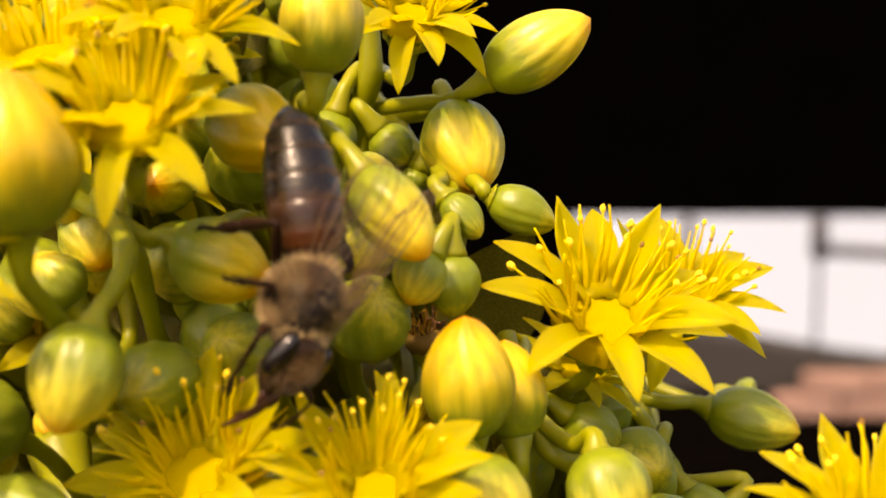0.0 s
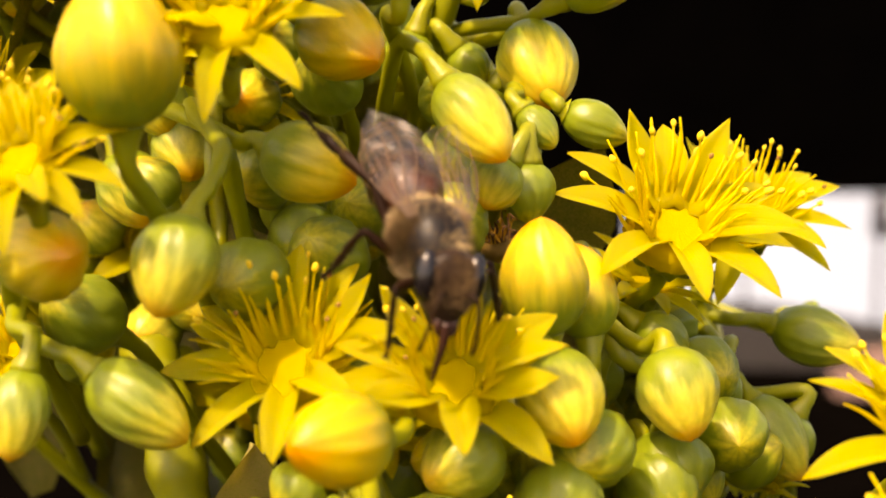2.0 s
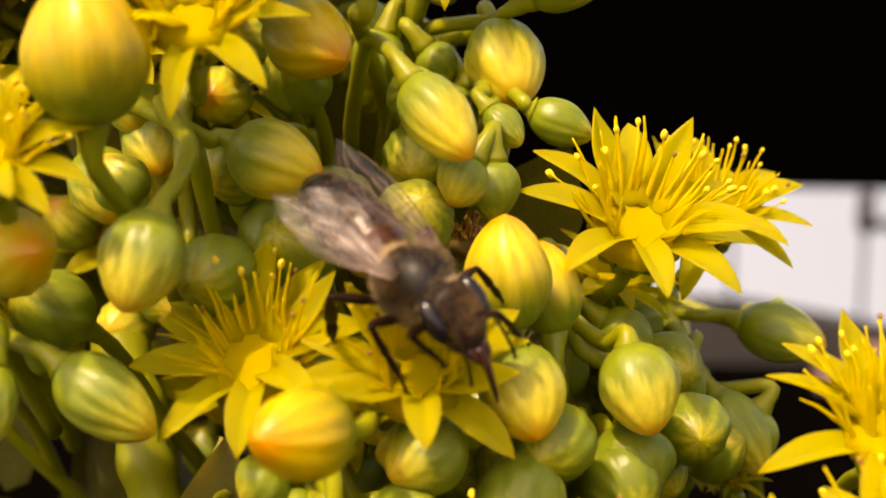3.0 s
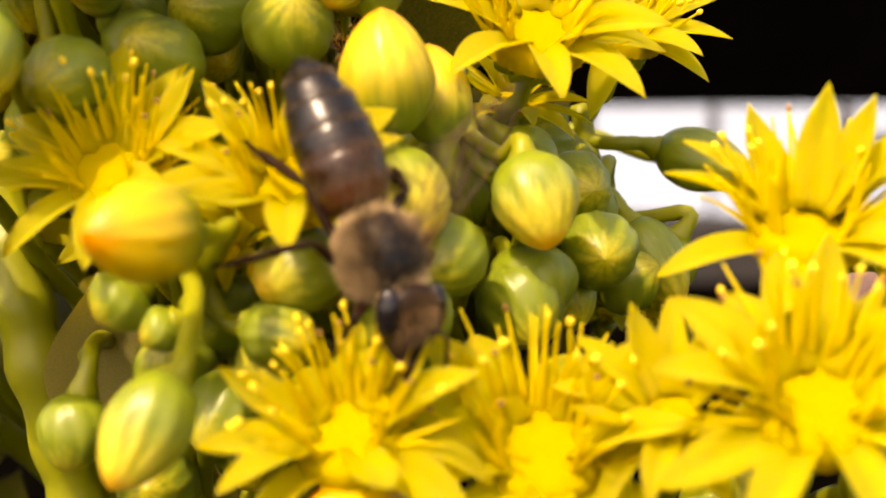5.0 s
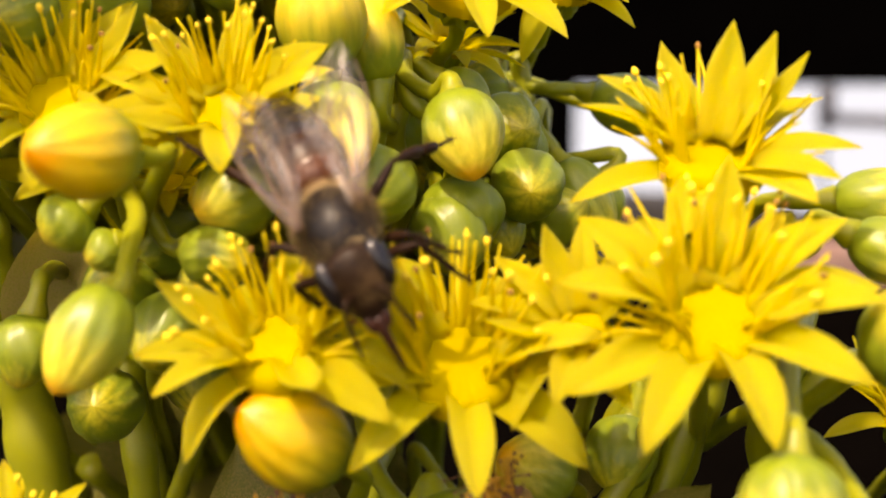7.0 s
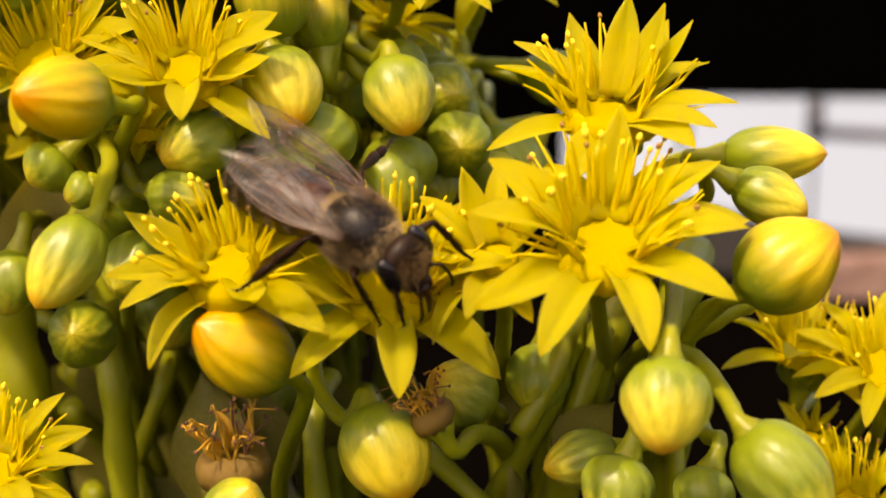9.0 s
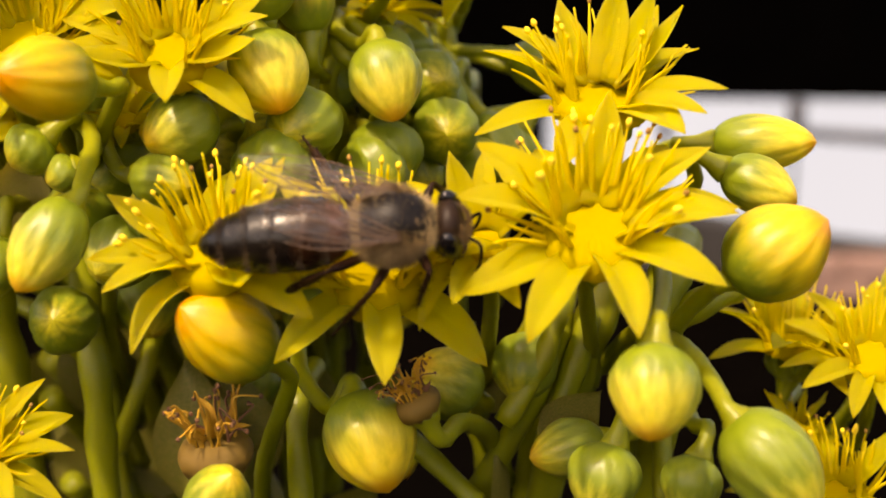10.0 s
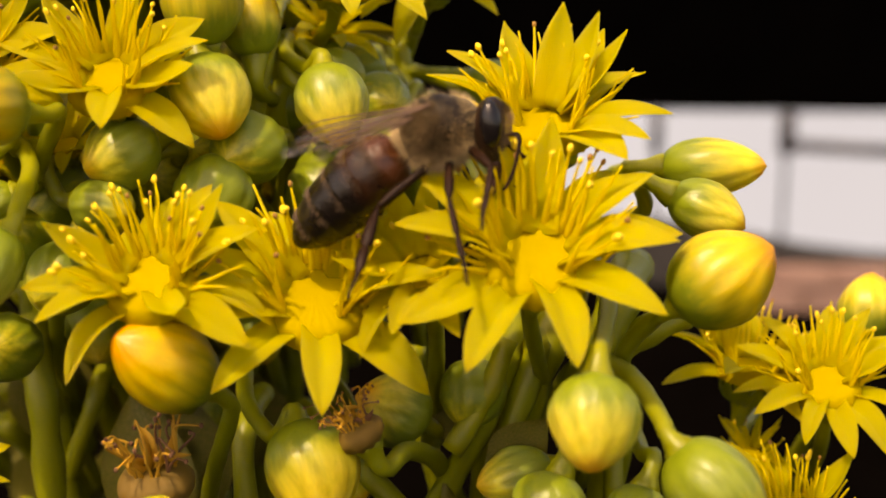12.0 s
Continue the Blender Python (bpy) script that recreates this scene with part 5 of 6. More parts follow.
def motions():
    walk(BEE, [
        (0.0, pose(-0.00656, 0.06870, 1.18858, -74.5, 61.7, -110.9)),
        (0.5, pose(-0.00618, 0.06826, 1.18834, -52.8, 60.2, -104.0)),
        (1.0, pose(-0.00527, 0.06436, 1.18787, 4.8, 40.3, -73.9)),
        (1.5, pose(-0.00500, 0.06514, 1.18732, -4.7, 38.0, -84.8)),
        (2.0, pose(-0.00484, 0.06572, 1.18649, -5.7, 28.1, -64.0)),
        (2.5, pose(-0.00459, 0.06410, 1.18551, -7.5, 29.0, -47.4)),
        (2.7, pose(-0.00444, 0.06605, 1.18493, 22.9, 19.4, -42.1)),
        (4.3, pose(0.00113, 0.06302, 1.17818, 21.9, 37.8, -60.6)),
        (4.5, pose(0.00163, 0.06274, 1.17700, 17.0, 67.0, -49.7)),
        (5.0, pose(0.00107, 0.06341, 1.17648, 7.3, 54.7, -41.6)),
        (5.5, pose(0.00161, 0.06367, 1.17622, 9.0, 36.1, -33.0)),
        (6.0, pose(0.00364, 0.06401, 1.17586, 15.5, 28.1, -34.6)),
        (6.5, pose(0.00295, 0.06273, 1.17467, 12.9, 37.1, -55.6)),
        (7.0, pose(0.00276, 0.06102, 1.17437, 31.1, 34.9, -67.0)),
        (7.2, pose(0.00289, 0.06314, 1.17423, 11.6, 33.3, -61.2)),
        (8.8, pose(0.00597, 0.05896, 1.17059, 39.5, 20.9, -37.8)),
        (9.0, pose(0.00656, 0.05876, 1.17112, 43.2, 20.0, -30.7)),
        (9.5, pose(0.00748, 0.05844, 1.17066, 59.8, 4.8, -8.3)),
        (10.0, pose(0.00881, 0.05820, 1.17021, 51.3, -3.5, 5.8)),
        (10.2, pose(0.00848, 0.05730, 1.16969, 49.7, -16.8, 9.7)),
        (10.5, pose(0.01068, 0.05745, 1.16964, 30.4, -26.2, 20.2)),
        (10.8, pose(0.01135, 0.05620, 1.17137, 22.7, -17.4, 12.0)),
        (11.0, pose(0.01202, 0.05738, 1.17315, 15.6, -14.2, 16.4)),
        (11.5, pose(0.01249, 0.05995, 1.17375, -11.5, -22.5, -7.0)),
        (12.0, pose(0.01445, 0.06164, 1.17580, -3.9, -24.6, -4.2)),
    ])
    walk(ABDOMEN, [
        (0.0, pose(-0.0009, 0, 0.00005, 0, -9.1, 14.6)),
        (0.5, pose(-0.0009, 0, 0.00005, 0, -6.8, 6.7)),
        (1.0, pose(-0.0009, 0, 0.00005, 0, 2.5, 6.1)),
        (1.5, pose(-0.0009, 0, 0.00005, 0, 2.3, 8.8)),
        (2.0, pose(-0.0009, 0, 0.00005, 0, 4.8, -6.8)),
        (2.5, pose(-0.0009, 0, 0.00005, 0, -1.6, -15.7)),
        (2.7, pose(-0.0009, 0, 0.00005, 0, 5.8, -10.3)),
        (4.3, pose(-0.0009, 0, 0.00005, 0, 9.6, -0.8)),
        (4.5, pose(-0.0009, 0, 0.00005, 0, 0.0, -1.3)),
        (5.0, pose(-0.0009, 0, 0.00005, 0, 6.9, -2.9)),
        (5.5, pose(-0.0009, 0, 0.00005, 0, 12.4, -4.3)),
        (6.0, pose(-0.0009, 0, 0.00005, 0, 2.1, 2.0)),
        (6.5, pose(-0.0009, 0, 0.00005, 0, 0.6, 8.5)),
        (7.0, pose(-0.0009, 0, 0.00005, 0, -1.9, 7.6)),
        (7.2, pose(-0.0009, 0, 0.00005, 0, -6.6, 0.6)),
        (8.8, pose(-0.0009, 0, 0.00005, 0, -6.0, 2.0)),
        (9.0, pose(-0.0009, 0, 0.00005, 0, -8.7, 1.4)),
        (9.5, pose(-0.0009, 0, 0.00005, 0, -6.8, -2.9)),
        (10.0, pose(-0.0009, 0, 0.00005, 0, -2.9, -1.4)),
        (10.2, pose(-0.0009, 0, 0.00005, 0, 4.6, -2.6)),
        (10.5, pose(-0.0009, 0, 0.00005, 0, 3.5, -3.5)),
        (10.8, pose(-0.0009, 0, 0.00005, 0, -5.4, 6.1)),
        (11.0, pose(-0.0009, 0, 0.00005, 0, -16.5, 6.8)),
        (11.5, pose(-0.0009, 0, 0.00005, 0, -14.7, 9.8)),
        (12.0, pose(-0.0009, 0, 0.00005, 0, -13.4, -6.8)),
    ])
    walk(HEAD, [
        (0.0, pose(0.0026, 0, 0, 0, -26.7, 0.9)),
        (0.5, pose(0.0026, 0, 0, 0, -28.6, 4.0)),
        (1.0, pose(0.0026, 0, 0, 0, -17.1, -4.3)),
        (1.5, pose(0.0026, 0, 0, 0, -25.8, 1.7)),
        (2.0, pose(0.0026, 0, 0, 0, -8.6, -7.1)),
        (2.5, pose(0.0026, 0, 0, 0, 1.3, 4.5)),
        (2.7, pose(0.0026, 0, 0, 0, -23.0, 1.7)),
        (4.3, pose(0.0026, 0, 0, 0, -10.8, -10.1)),
        (4.5, pose(0.0026, 0, 0, 0, -27.3, -5.6)),
        (5.0, pose(0.0026, 0, 0, 0, -28.4, -9.5)),
        (5.5, pose(0.0026, 0, 0, 0, -9.4, -17.4)),
        (6.0, pose(0.0026, 0, 0, 0, 6.7, -6.2)),
        (6.5, pose(0.0026, 0, 0, 0, -20.7, -3.4)),
        (7.0, pose(0.0026, 0, 0, 0, -20.4, 1.3)),
        (7.2, pose(0.0026, 0, 0, 0, 0.3, -18.8)),
        (8.8, pose(0.0026, 0, 0, 0, -5.5, -1.9)),
        (9.0, pose(0.0026, 0, 0, 0, 4.7, -3.4)),
        (9.5, pose(0.0026, 0, 0, 0, 0.1, -1.3)),
        (10.0, pose(0.0026, 0, 0, 0, 7.7, -5.0)),
        (10.2, pose(0.0026, 0, 0, 0, 0.2, -1.3)),
        (10.5, pose(0.0026, 0, 0, 0, 18.8, -2.1)),
        (10.8, pose(0.0026, 0, 0, 0, 11.0, -1.4)),
        (11.0, pose(0.0026, 0, 0, 0, 29.6, 6.6)),
        (11.5, pose(0.0026, 0, 0, 0, 25.6, -17.9)),
        (12.0, pose(0.0026, 0, 0, 0, 42.7, 0.2)),
    ])
    leg, shin = BEE_LEGS["hind", -1]
    walk(leg, [
        (0.0, leg_pose("hind", -1, (-1.66, -2.76, 0.27), (-1.98, -2.11, -4.88))),
        (0.5, leg_pose("hind", -1, (-2.44, -2.40, -0.44), (-3.03, -3.03, -5.57))),
        (1.0, leg_pose("hind", -1, (-2.29, -1.45, 0.71), (-6.30, -4.67, -0.10))),
        (1.5, leg_pose("hind", -1, (-2.02, -1.89, 0.76), (-5.81, -5.38, -0.01))),
        (2.0, leg_pose("hind", -1, (-1.99, -1.77, 0.86), (-6.72, -3.85, 1.42))),
        (2.5, leg_pose("hind", -1, (-0.77, -3.12, 0.34), (-3.07, -2.48, -4.28))),
        (4.5, leg_pose("hind", -1, (-2.96, -1.60, -1.04), (-4.93, -2.62, -5.74))),
        (5.0, leg_pose("hind", -1, (-2.95, -1.35, -0.49), (-6.81, -0.78, -3.92))),
        (6.0, leg_pose("hind", -1, (-1.08, -2.47, 0.97), (-5.45, -3.63, -1.61))),
        (6.5, leg_pose("hind", -1, (-2.35, -2.33, -0.09), (-6.69, -4.47, -1.98))),
        (7.0, leg_pose("hind", -1, (-1.91, -2.05, 0.76), (-6.21, -4.82, 1.70))),
        (9.0, leg_pose("hind", -1, (-0.33, -1.98, 1.45), (-3.11, -5.31, -1.42))),
        (9.5, leg_pose("hind", -1, (-2.02, -2.07, 0.65), (-4.68, -2.11, -3.82))),
        (10.0, leg_pose("hind", -1, (-2.30, -2.08, 0.30), (-4.94, -1.24, -4.10))),
        (11.0, leg_pose("hind", -1, (-1.86, -2.65, 0.21), (-5.66, -4.22, -2.96))),
        (11.5, leg_pose("hind", -1, (-0.68, -3.53, -1.59), (-4.44, -4.75, -4.96))),
        (12.0, leg_pose("hind", -1, (-2.84, -1.68, -1.86), (-5.10, -5.33, -4.79))),
    ])
    walk(shin, [
        (0.0, knee_pose("hind", 123)),
        (0.5, knee_pose("hind", 95)),
        (1.0, knee_pose("hind", 52)),
        (1.5, knee_pose("hind", 50)),
        (2.0, knee_pose("hind", 38)),
        (2.5, knee_pose("hind", 118)),
        (4.5, knee_pose("hind", 67)),
        (5.0, knee_pose("hind", 58)),
        (6.0, knee_pose("hind", 88)),
        (6.5, knee_pose("hind", 44)),
        (7.0, knee_pose("hind", 31)),
        (9.0, knee_pose("hind", 101)),
        (9.5, knee_pose("hind", 102)),
        (10.0, knee_pose("hind", 98)),
        (11.0, knee_pose("hind", 71)),
        (11.5, knee_pose("hind", 63)),
        (12.0, knee_pose("hind", 40)),
    ])
    leg, shin = BEE_LEGS["middle", -1]
    walk(leg, [
        (0.0, leg_pose("middle", -1, (0.90, -2.49, 0.44), (0.34, -0.21, -3.28))),
        (0.5, leg_pose("middle", -1, (0.40, -2.25, 0.62), (-0.35, -2.28, -3.72))),
        (1.0, leg_pose("middle", -1, (-0.19, -2.19, 0.45), (0.37, -3.81, -3.61))),
        (1.5, leg_pose("middle", -1, (0.06, -2.59, 0.16), (-0.01, -3.87, -4.05))),
        (2.0, leg_pose("middle", -1, (0.05, -2.70, 0.01), (-1.81, -3.02, -3.97))),
        (2.5, leg_pose("middle", -1, (1.15, -2.77, 0.06), (1.93, -1.48, -4.07))),
        (4.5, leg_pose("middle", -1, (-0.10, -2.97, -0.78), (-0.33, -5.12, -4.61))),
        (5.0, leg_pose("middle", -1, (-0.56, -2.45, -0.14), (-1.75, -4.98, -3.53))),
        (5.5, leg_pose("middle", -1, (0.73, -3.17, -1.71), (2.00, -2.94, -5.91))),
        (6.0, leg_pose("middle", -1, (0.23, -3.12, -1.54), (-0.45, -3.77, -5.84))),
        (6.5, leg_pose("middle", -1, (0.41, -3.04, -0.50), (0.46, -3.88, -4.82))),
        (7.0, leg_pose("middle", -1, (-0.12, -2.71, -0.13), (-0.62, -5.01, -3.85))),
        (9.0, leg_pose("middle", -1, (2.07, -2.13, 0.31), (2.57, -1.93, -4.06))),
        (9.5, leg_pose("middle", -1, (0.44, -3.02, -0.45), (-0.13, -4.41, -4.59))),
        (10.0, leg_pose("middle", -1, (-0.41, -2.78, -0.62), (-2.24, -3.13, -4.60))),
        (11.0, leg_pose("middle", -1, (-0.18, -2.91, -0.66), (0.15, -1.79, -4.90))),
        (11.5, leg_pose("middle", -1, (0.39, -2.55, -2.93), (-0.99, -4.51, -6.62))),
        (12.0, leg_pose("middle", -1, (0.36, -2.73, -2.70), (-0.17, -5.53, -6.05))),
    ])
    walk(shin, [
        (0.0, knee_pose("middle", 150)),
        (0.5, knee_pose("middle", 136)),
        (1.0, knee_pose("middle", 118)),
        (1.5, knee_pose("middle", 109)),
        (2.0, knee_pose("middle", 107)),
        (2.5, knee_pose("middle", 137)),
        (4.5, knee_pose("middle", 74)),
        (5.0, knee_pose("middle", 79)),
        (5.5, knee_pose("middle", 84)),
        (6.0, knee_pose("middle", 74)),
        (6.5, knee_pose("middle", 98)),
        (7.0, knee_pose("middle", 86)),
        (9.0, knee_pose("middle", 127)),
        (9.5, knee_pose("middle", 90)),
        (10.0, knee_pose("middle", 89)),
        (11.0, knee_pose("middle", 120)),
        (11.5, knee_pose("middle", 22)),
        (12.0, knee_pose("middle", 20)),
    ])
    leg, shin = BEE_LEGS["front", -1]
    walk(leg, [
        (0.0, leg_pose("front", -1, (2.80, -2.18, 0.10), (4.73, -0.76, -2.46))),
        (0.5, leg_pose("front", -1, (3.11, -1.75, 0.29), (3.62, -1.15, -3.12))),
        (1.0, leg_pose("front", -1, (2.41, -1.81, 0.62), (1.24, -1.59, -2.68))),
        (1.5, leg_pose("front", -1, (3.10, -2.04, -0.00), (3.60, -1.65, -3.44))),
        (2.0, leg_pose("front", -1, (3.20, -2.27, -0.55), (3.48, -1.78, -4.00))),
        (2.5, leg_pose("front", -1, (2.94, -2.15, 0.01), (1.82, 0.15, -2.38))),
        (4.5, leg_pose("front", -1, (2.73, -2.11, 0.22), (3.68, -2.19, -3.15))),
        (5.0, leg_pose("front", -1, (2.69, -2.27, 0.04), (3.34, -2.01, -3.39))),
        (5.5, leg_pose("front", -1, (2.50, -2.72, -1.08), (2.90, -3.37, -4.49))),
        (6.0, leg_pose("front", -1, (3.01, -2.49, -0.96), (3.98, -1.42, -4.15))),
        (6.5, leg_pose("front", -1, (2.21, -2.35, 0.15), (1.97, -1.77, -3.29))),
        (9.0, leg_pose("front", -1, (3.81, -1.52, -0.55), (3.49, -1.38, -4.04))),
        (10.0, leg_pose("front", -1, (2.17, -2.37, 0.13), (1.80, -2.44, -3.35))),
        (11.0, leg_pose("front", -1, (2.01, -2.70, -0.49), (2.36, -1.75, -3.84))),
        (11.5, leg_pose("front", -1, (2.54, -2.43, -2.20), (1.28, -4.89, -4.34))),
        (12.0, leg_pose("front", -1, (2.54, -2.43, -2.20), (1.28, -4.89, -4.34))),
    ])
    walk(shin, [
        (0.0, knee_pose("front", 118)),
        (0.5, knee_pose("front", 130)),
        (1.0, knee_pose("front", 150)),
        (1.5, knee_pose("front", 121)),
        (2.0, knee_pose("front", 109)),
        (2.5, knee_pose("front", 150)),
        (4.5, knee_pose("front", 119)),
        (5.0, knee_pose("front", 121)),
        (5.5, knee_pose("front", 80)),
        (6.0, knee_pose("front", 102)),
        (6.5, knee_pose("front", 136)),
        (9.0, knee_pose("front", 111)),
        (10.0, knee_pose("front", 125)),
        (11.0, knee_pose("front", 123)),
        (11.5, knee_pose("front", 39)),
        (12.0, knee_pose("front", 39)),
    ])
    leg, shin = BEE_LEGS["front", 1]
    walk(leg, [
        (0.0, leg_pose("front", 1, (2.88, 2.56, -0.91), (4.33, 3.12, -4.04))),
        (1.5, leg_pose("front", 1, (3.09, 1.32, 0.55), (2.60, 2.31, -2.77))),
        (2.0, leg_pose("front", 1, (1.71, 2.76, -0.76), (1.08, 4.52, -3.71))),
        (2.5, leg_pose("front", 1, (3.41, 2.16, -1.50), (3.13, 3.99, -4.47))),
        (4.5, leg_pose("front", 1, (2.88, 2.56, -0.91), (4.33, 3.12, -4.04))),
        (6.5, leg_pose("front", 1, (2.50, 2.64, -0.57), (2.83, 3.84, -3.84))),
        (9.0, leg_pose("front", 1, (2.88, 2.56, -0.91), (4.33, 3.12, -4.04))),
        (12.0, leg_pose("front", 1, (2.88, 2.56, -0.91), (4.33, 3.12, -4.04))),
    ])
    walk(shin, [
        (0.0, knee_pose("front", 77)),
        (1.5, knee_pose("front", 136)),
        (2.0, knee_pose("front", 69)),
        (2.5, knee_pose("front", 63)),
        (4.5, knee_pose("front", 77)),
        (6.5, knee_pose("front", 84)),
        (9.0, knee_pose("front", 77)),
        (12.0, knee_pose("front", 77)),
    ])
    leg, shin = BEE_LEGS["middle", 1]
    walk(leg, [
        (0.0, leg_pose("middle", 1, (0.91, 3.17, -0.96), (0.69, 5.14, -4.89))),
        (5.0, leg_pose("middle", 1, (0.91, 3.17, -0.96), (0.69, 5.14, -4.89))),
        (7.0, leg_pose("middle", 1, (2.24, 2.42, -0.19), (1.20, 3.86, -4.21))),
        (9.0, leg_pose("middle", 1, (-0.98, 2.28, -0.53), (-4.76, 2.87, -2.70))),
        (9.5, leg_pose("middle", 1, (-0.90, 2.48, -1.75), (-1.86, 4.41, -5.59))),
        (10.0, leg_pose("middle", 1, (-0.10, 3.02, -1.59), (-1.32, 4.61, -5.50))),
        (10.5, leg_pose("middle", 1, (0.78, 2.58, 0.35), (0.49, 5.20, -3.18))),
        (12.0, leg_pose("middle", 1, (0.91, 3.17, -0.96), (0.69, 5.14, -4.89))),
    ])
    walk(shin, [
        (0.0, knee_pose("middle", 71)),
        (5.0, knee_pose("middle", 71)),
        (7.0, knee_pose("middle", 108)),
        (9.0, knee_pose("middle", 57)),
        (9.5, knee_pose("middle", 52)),
        (10.0, knee_pose("middle", 57)),
        (10.5, knee_pose("middle", 95)),
        (12.0, knee_pose("middle", 71)),
    ])
    leg, shin = BEE_LEGS["hind", 1]
    walk(leg, [
        (0.0, leg_pose("hind", 1, (-1.80, 2.98, -0.35), (-5.27, 4.72, -3.82))),
        (5.0, leg_pose("hind", 1, (-1.80, 2.98, -0.35), (-5.27, 4.72, -3.82))),
        (10.5, leg_pose("hind", 1, (-1.65, 3.20, -0.87), (-2.79, 7.26, -3.91))),
        (12.0, leg_pose("hind", 1, (-1.80, 2.98, -0.35), (-5.27, 4.72, -3.82))),
    ])
    walk(shin, [
        (0.0, knee_pose("hind", 63)),
        (5.0, knee_pose("hind", 63)),
        (10.5, knee_pose("hind", 43)),
        (12.0, knee_pose("hind", 63)),
    ])
    walk(BEE_WINGS["forewing", -1], [
        (0.0, wing_pose(-1, -0.86, -0.15, 0.50)),
        (0.5, wing_pose(-1, -0.82, -0.18, 0.55)),
        (1.0, wing_pose(-1, -0.98, 0.02, 0.18)),
        (1.5, wing_pose(-1, -0.96, -0.10, 0.24)),
        (2.0, wing_pose(-1, -1.00, 0.02, 0.09)),
        (2.5, wing_pose(-1, -0.99, -0.13, 0.06)),
        (2.7, wing_pose(-1, -0.99, -0.13, 0.06)),
        (4.3, wing_pose(-1, -0.42, -0.35, 0.84)),
        (4.5, wing_pose(-1, -0.42, -0.35, 0.84)),
        (5.0, wing_pose(-1, -0.42, -0.35, 0.84)),
        (5.2, wing_pose(-1, -0.70, -0.30, 0.60)),
        (5.5, wing_pose(-1, -0.87, -0.42, 0.26)),
        (6.0, wing_pose(-1, -0.94, -0.29, 0.19)),
        (6.5, wing_pose(-1, -0.93, -0.26, 0.24)),
        (7.0, wing_pose(-1, -0.96, -0.14, 0.24)),
        (7.2, wing_pose(-1, -0.96, -0.14, 0.24)),
        (8.8, wing_pose(-1, -0.97, 0.02, 0.22)),
        (9.0, wing_pose(-1, -0.97, 0.02, 0.22)),
        (9.5, wing_pose(-1, -0.97, 0.06, 0.24)),
        (10.0, wing_pose(-1, -0.93, 0.08, 0.36)),
        (10.5, wing_pose(-1, -0.81, -0.20, 0.55)),
        (11.0, wing_pose(-1, -0.86, -0.40, 0.33)),
        (11.5, wing_pose(-1, -1.00, 0.03, 0.09)),
        (12.0, wing_pose(-1, -0.87, -0.49, 0.07)),
    ])
    walk(BEE_WINGS["hindwing", -1], [
        (0.0, wing_pose(-1, -0.86, -0.15, 0.50, True)),
        (0.5, wing_pose(-1, -0.82, -0.18, 0.55, True)),
        (1.0, wing_pose(-1, -0.98, 0.02, 0.18, True)),
        (1.5, wing_pose(-1, -0.96, -0.10, 0.24, True)),
        (2.0, wing_pose(-1, -1.00, 0.02, 0.09, True)),
        (2.5, wing_pose(-1, -0.99, -0.13, 0.06, True)),
        (2.7, wing_pose(-1, -0.99, -0.13, 0.06, True)),
        (4.3, wing_pose(-1, -0.42, -0.35, 0.84, True)),
        (4.5, wing_pose(-1, -0.42, -0.35, 0.84, True)),
        (5.0, wing_pose(-1, -0.42, -0.35, 0.84, True)),
        (5.2, wing_pose(-1, -0.70, -0.30, 0.60, True)),
        (5.5, wing_pose(-1, -0.87, -0.42, 0.26, True)),
        (6.0, wing_pose(-1, -0.94, -0.29, 0.19, True)),
        (6.5, wing_pose(-1, -0.93, -0.26, 0.24, True)),
        (7.0, wing_pose(-1, -0.96, -0.14, 0.24, True)),
        (7.2, wing_pose(-1, -0.96, -0.14, 0.24, True)),
        (8.8, wing_pose(-1, -0.97, 0.02, 0.22, True)),
        (9.0, wing_pose(-1, -0.97, 0.02, 0.22, True)),
        (9.5, wing_pose(-1, -0.97, 0.06, 0.24, True)),
        (10.0, wing_pose(-1, -0.93, 0.08, 0.36, True)),
        (10.5, wing_pose(-1, -0.81, -0.20, 0.55, True)),
        (11.0, wing_pose(-1, -0.86, -0.40, 0.33, True)),
        (11.5, wing_pose(-1, -1.00, 0.03, 0.09, True)),
        (12.0, wing_pose(-1, -0.87, -0.49, 0.07, True)),
    ])
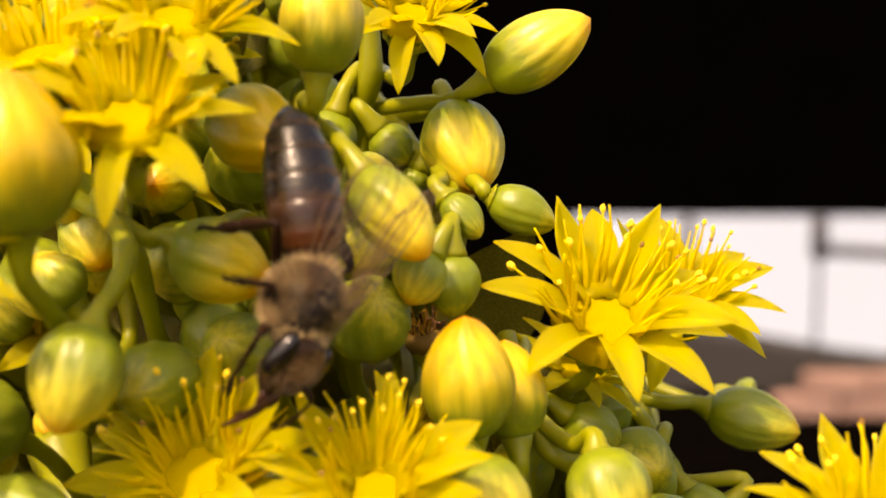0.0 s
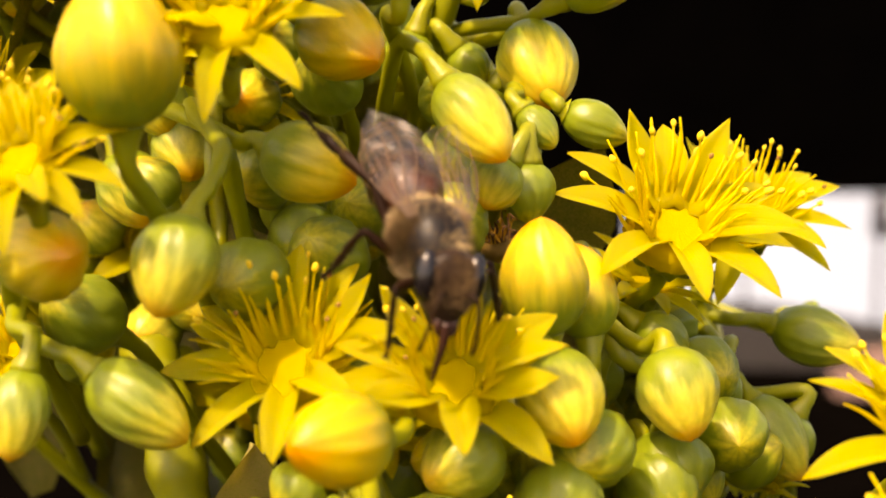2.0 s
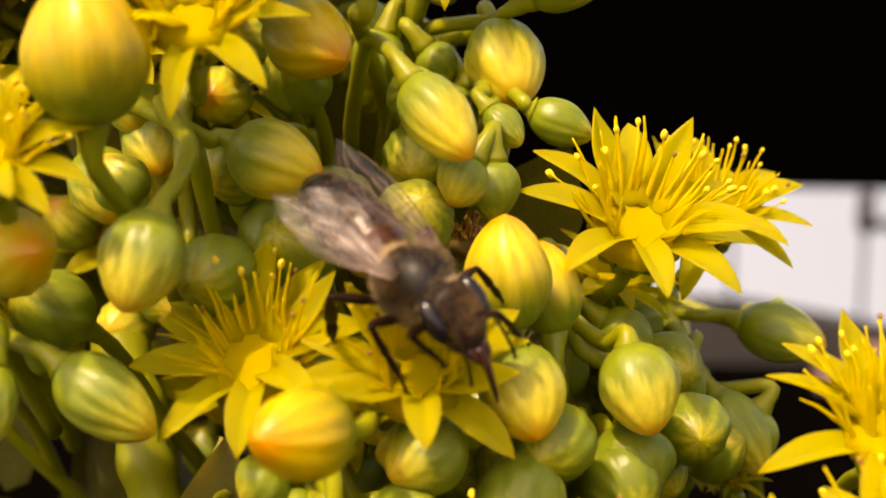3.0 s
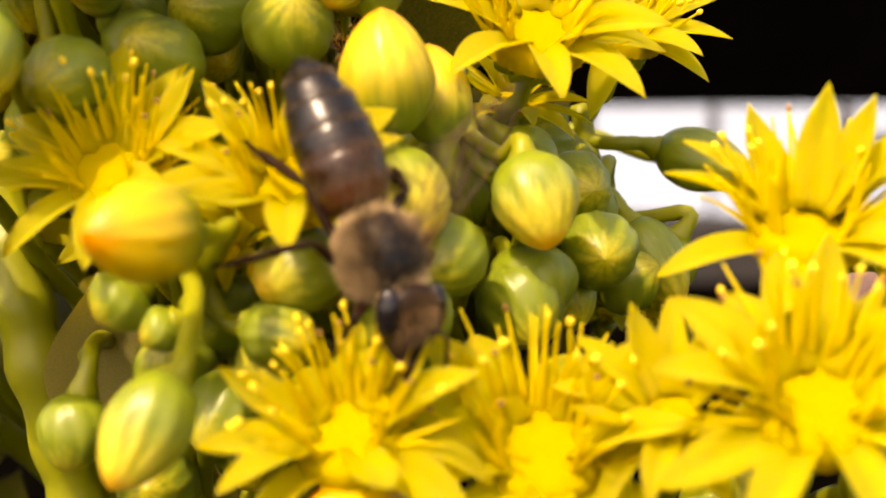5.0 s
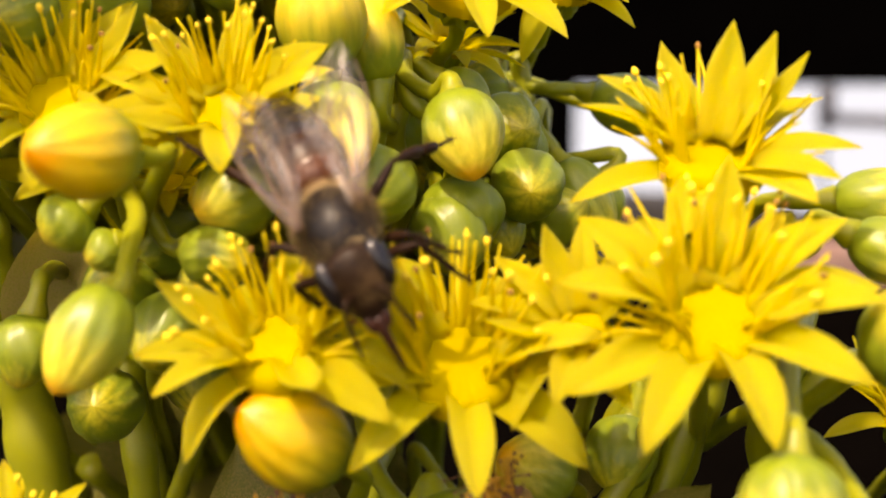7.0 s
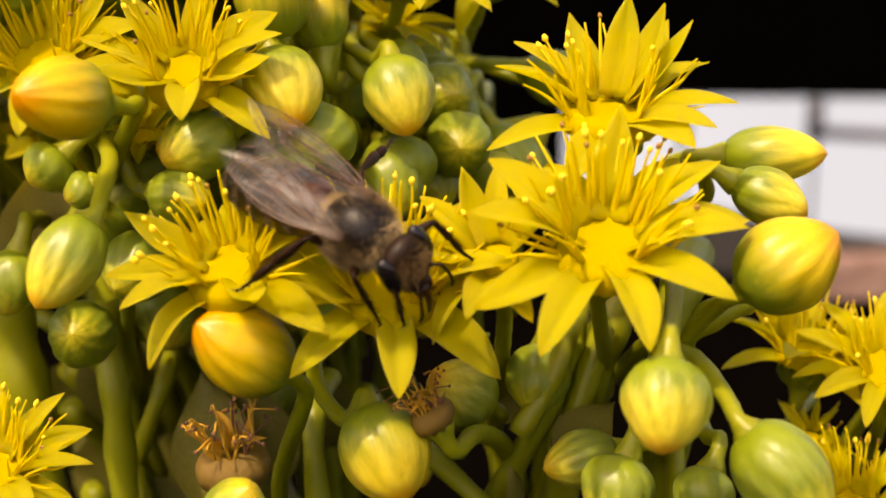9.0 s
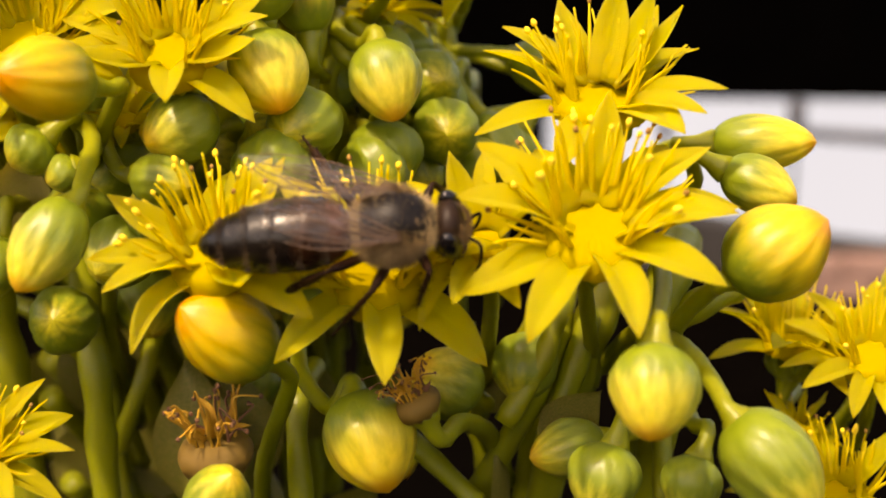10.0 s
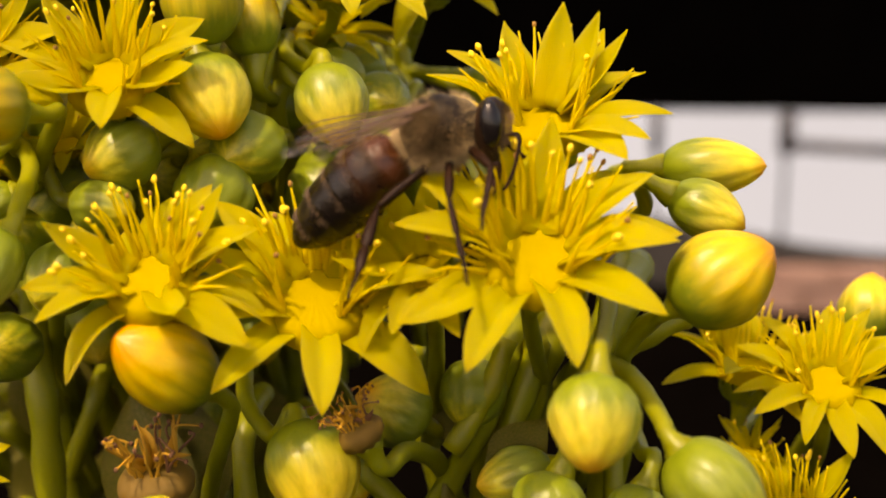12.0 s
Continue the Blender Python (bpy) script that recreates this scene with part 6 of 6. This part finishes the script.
    walk(BEE_WINGS["forewing", 1], [
        (0.0, wing_pose(1, -0.86, 0.05, 0.50)),
        (0.5, wing_pose(1, -0.82, 0.18, 0.55)),
        (1.0, wing_pose(1, -1.00, 0.06, 0.06)),
        (1.5, wing_pose(1, -1.00, -0.02, 0.07)),
        (2.0, wing_pose(1, -0.95, 0.31, 0.06)),
        (2.5, wing_pose(1, -0.97, -0.02, 0.24)),
        (2.7, wing_pose(1, -0.97, -0.02, 0.24)),
        (4.3, wing_pose(1, -0.42, 0.35, 0.84)),
        (4.5, wing_pose(1, -0.42, 0.35, 0.84)),
        (5.0, wing_pose(1, -0.42, 0.35, 0.84)),
        (5.2, wing_pose(1, -0.70, 0.30, 0.60)),
        (5.5, wing_pose(1, -0.91, 0.13, 0.40)),
        (6.0, wing_pose(1, -0.97, 0.25, 0.09)),
        (6.5, wing_pose(1, -0.95, 0.24, 0.19)),
        (7.0, wing_pose(1, -0.92, 0.29, 0.25)),
        (7.2, wing_pose(1, -0.92, 0.29, 0.25)),
        (8.8, wing_pose(1, -0.88, -0.01, 0.47)),
        (9.0, wing_pose(1, -0.88, -0.01, 0.47)),
        (9.5, wing_pose(1, -0.99, 0.01, 0.16)),
        (10.0, wing_pose(1, -0.96, 0.28, 0.06)),
        (10.5, wing_pose(1, -0.77, -0.02, 0.64)),
        (11.0, wing_pose(1, -0.90, 0.43, 0.06)),
        (11.5, wing_pose(1, -0.96, -0.02, 0.28)),
        (12.0, wing_pose(1, -0.99, -0.02, 0.16)),
    ])
    walk(BEE_WINGS["hindwing", 1], [
        (0.0, wing_pose(1, -0.86, 0.05, 0.50, True)),
        (0.5, wing_pose(1, -0.82, 0.18, 0.55, True)),
        (1.0, wing_pose(1, -1.00, 0.06, 0.06, True)),
        (1.5, wing_pose(1, -1.00, -0.02, 0.07, True)),
        (2.0, wing_pose(1, -0.95, 0.31, 0.06, True)),
        (2.5, wing_pose(1, -0.97, -0.02, 0.24, True)),
        (2.7, wing_pose(1, -0.97, -0.02, 0.24, True)),
        (4.3, wing_pose(1, -0.42, 0.35, 0.84, True)),
        (4.5, wing_pose(1, -0.42, 0.35, 0.84, True)),
        (5.0, wing_pose(1, -0.42, 0.35, 0.84, True)),
        (5.2, wing_pose(1, -0.70, 0.30, 0.60, True)),
        (5.5, wing_pose(1, -0.91, 0.13, 0.40, True)),
        (6.0, wing_pose(1, -0.97, 0.25, 0.09, True)),
        (6.5, wing_pose(1, -0.95, 0.24, 0.19, True)),
        (7.0, wing_pose(1, -0.92, 0.29, 0.25, True)),
        (7.2, wing_pose(1, -0.92, 0.29, 0.25, True)),
        (8.8, wing_pose(1, -0.88, -0.01, 0.47, True)),
        (9.0, wing_pose(1, -0.88, -0.01, 0.47, True)),
        (9.5, wing_pose(1, -0.99, 0.01, 0.16, True)),
        (10.0, wing_pose(1, -0.96, 0.28, 0.06, True)),
        (10.5, wing_pose(1, -0.77, -0.02, 0.64, True)),
        (11.0, wing_pose(1, -0.90, 0.43, 0.06, True)),
        (11.5, wing_pose(1, -0.96, -0.02, 0.28, True)),
        (12.0, wing_pose(1, -0.99, -0.02, 0.16, True)),
    ])


motions()
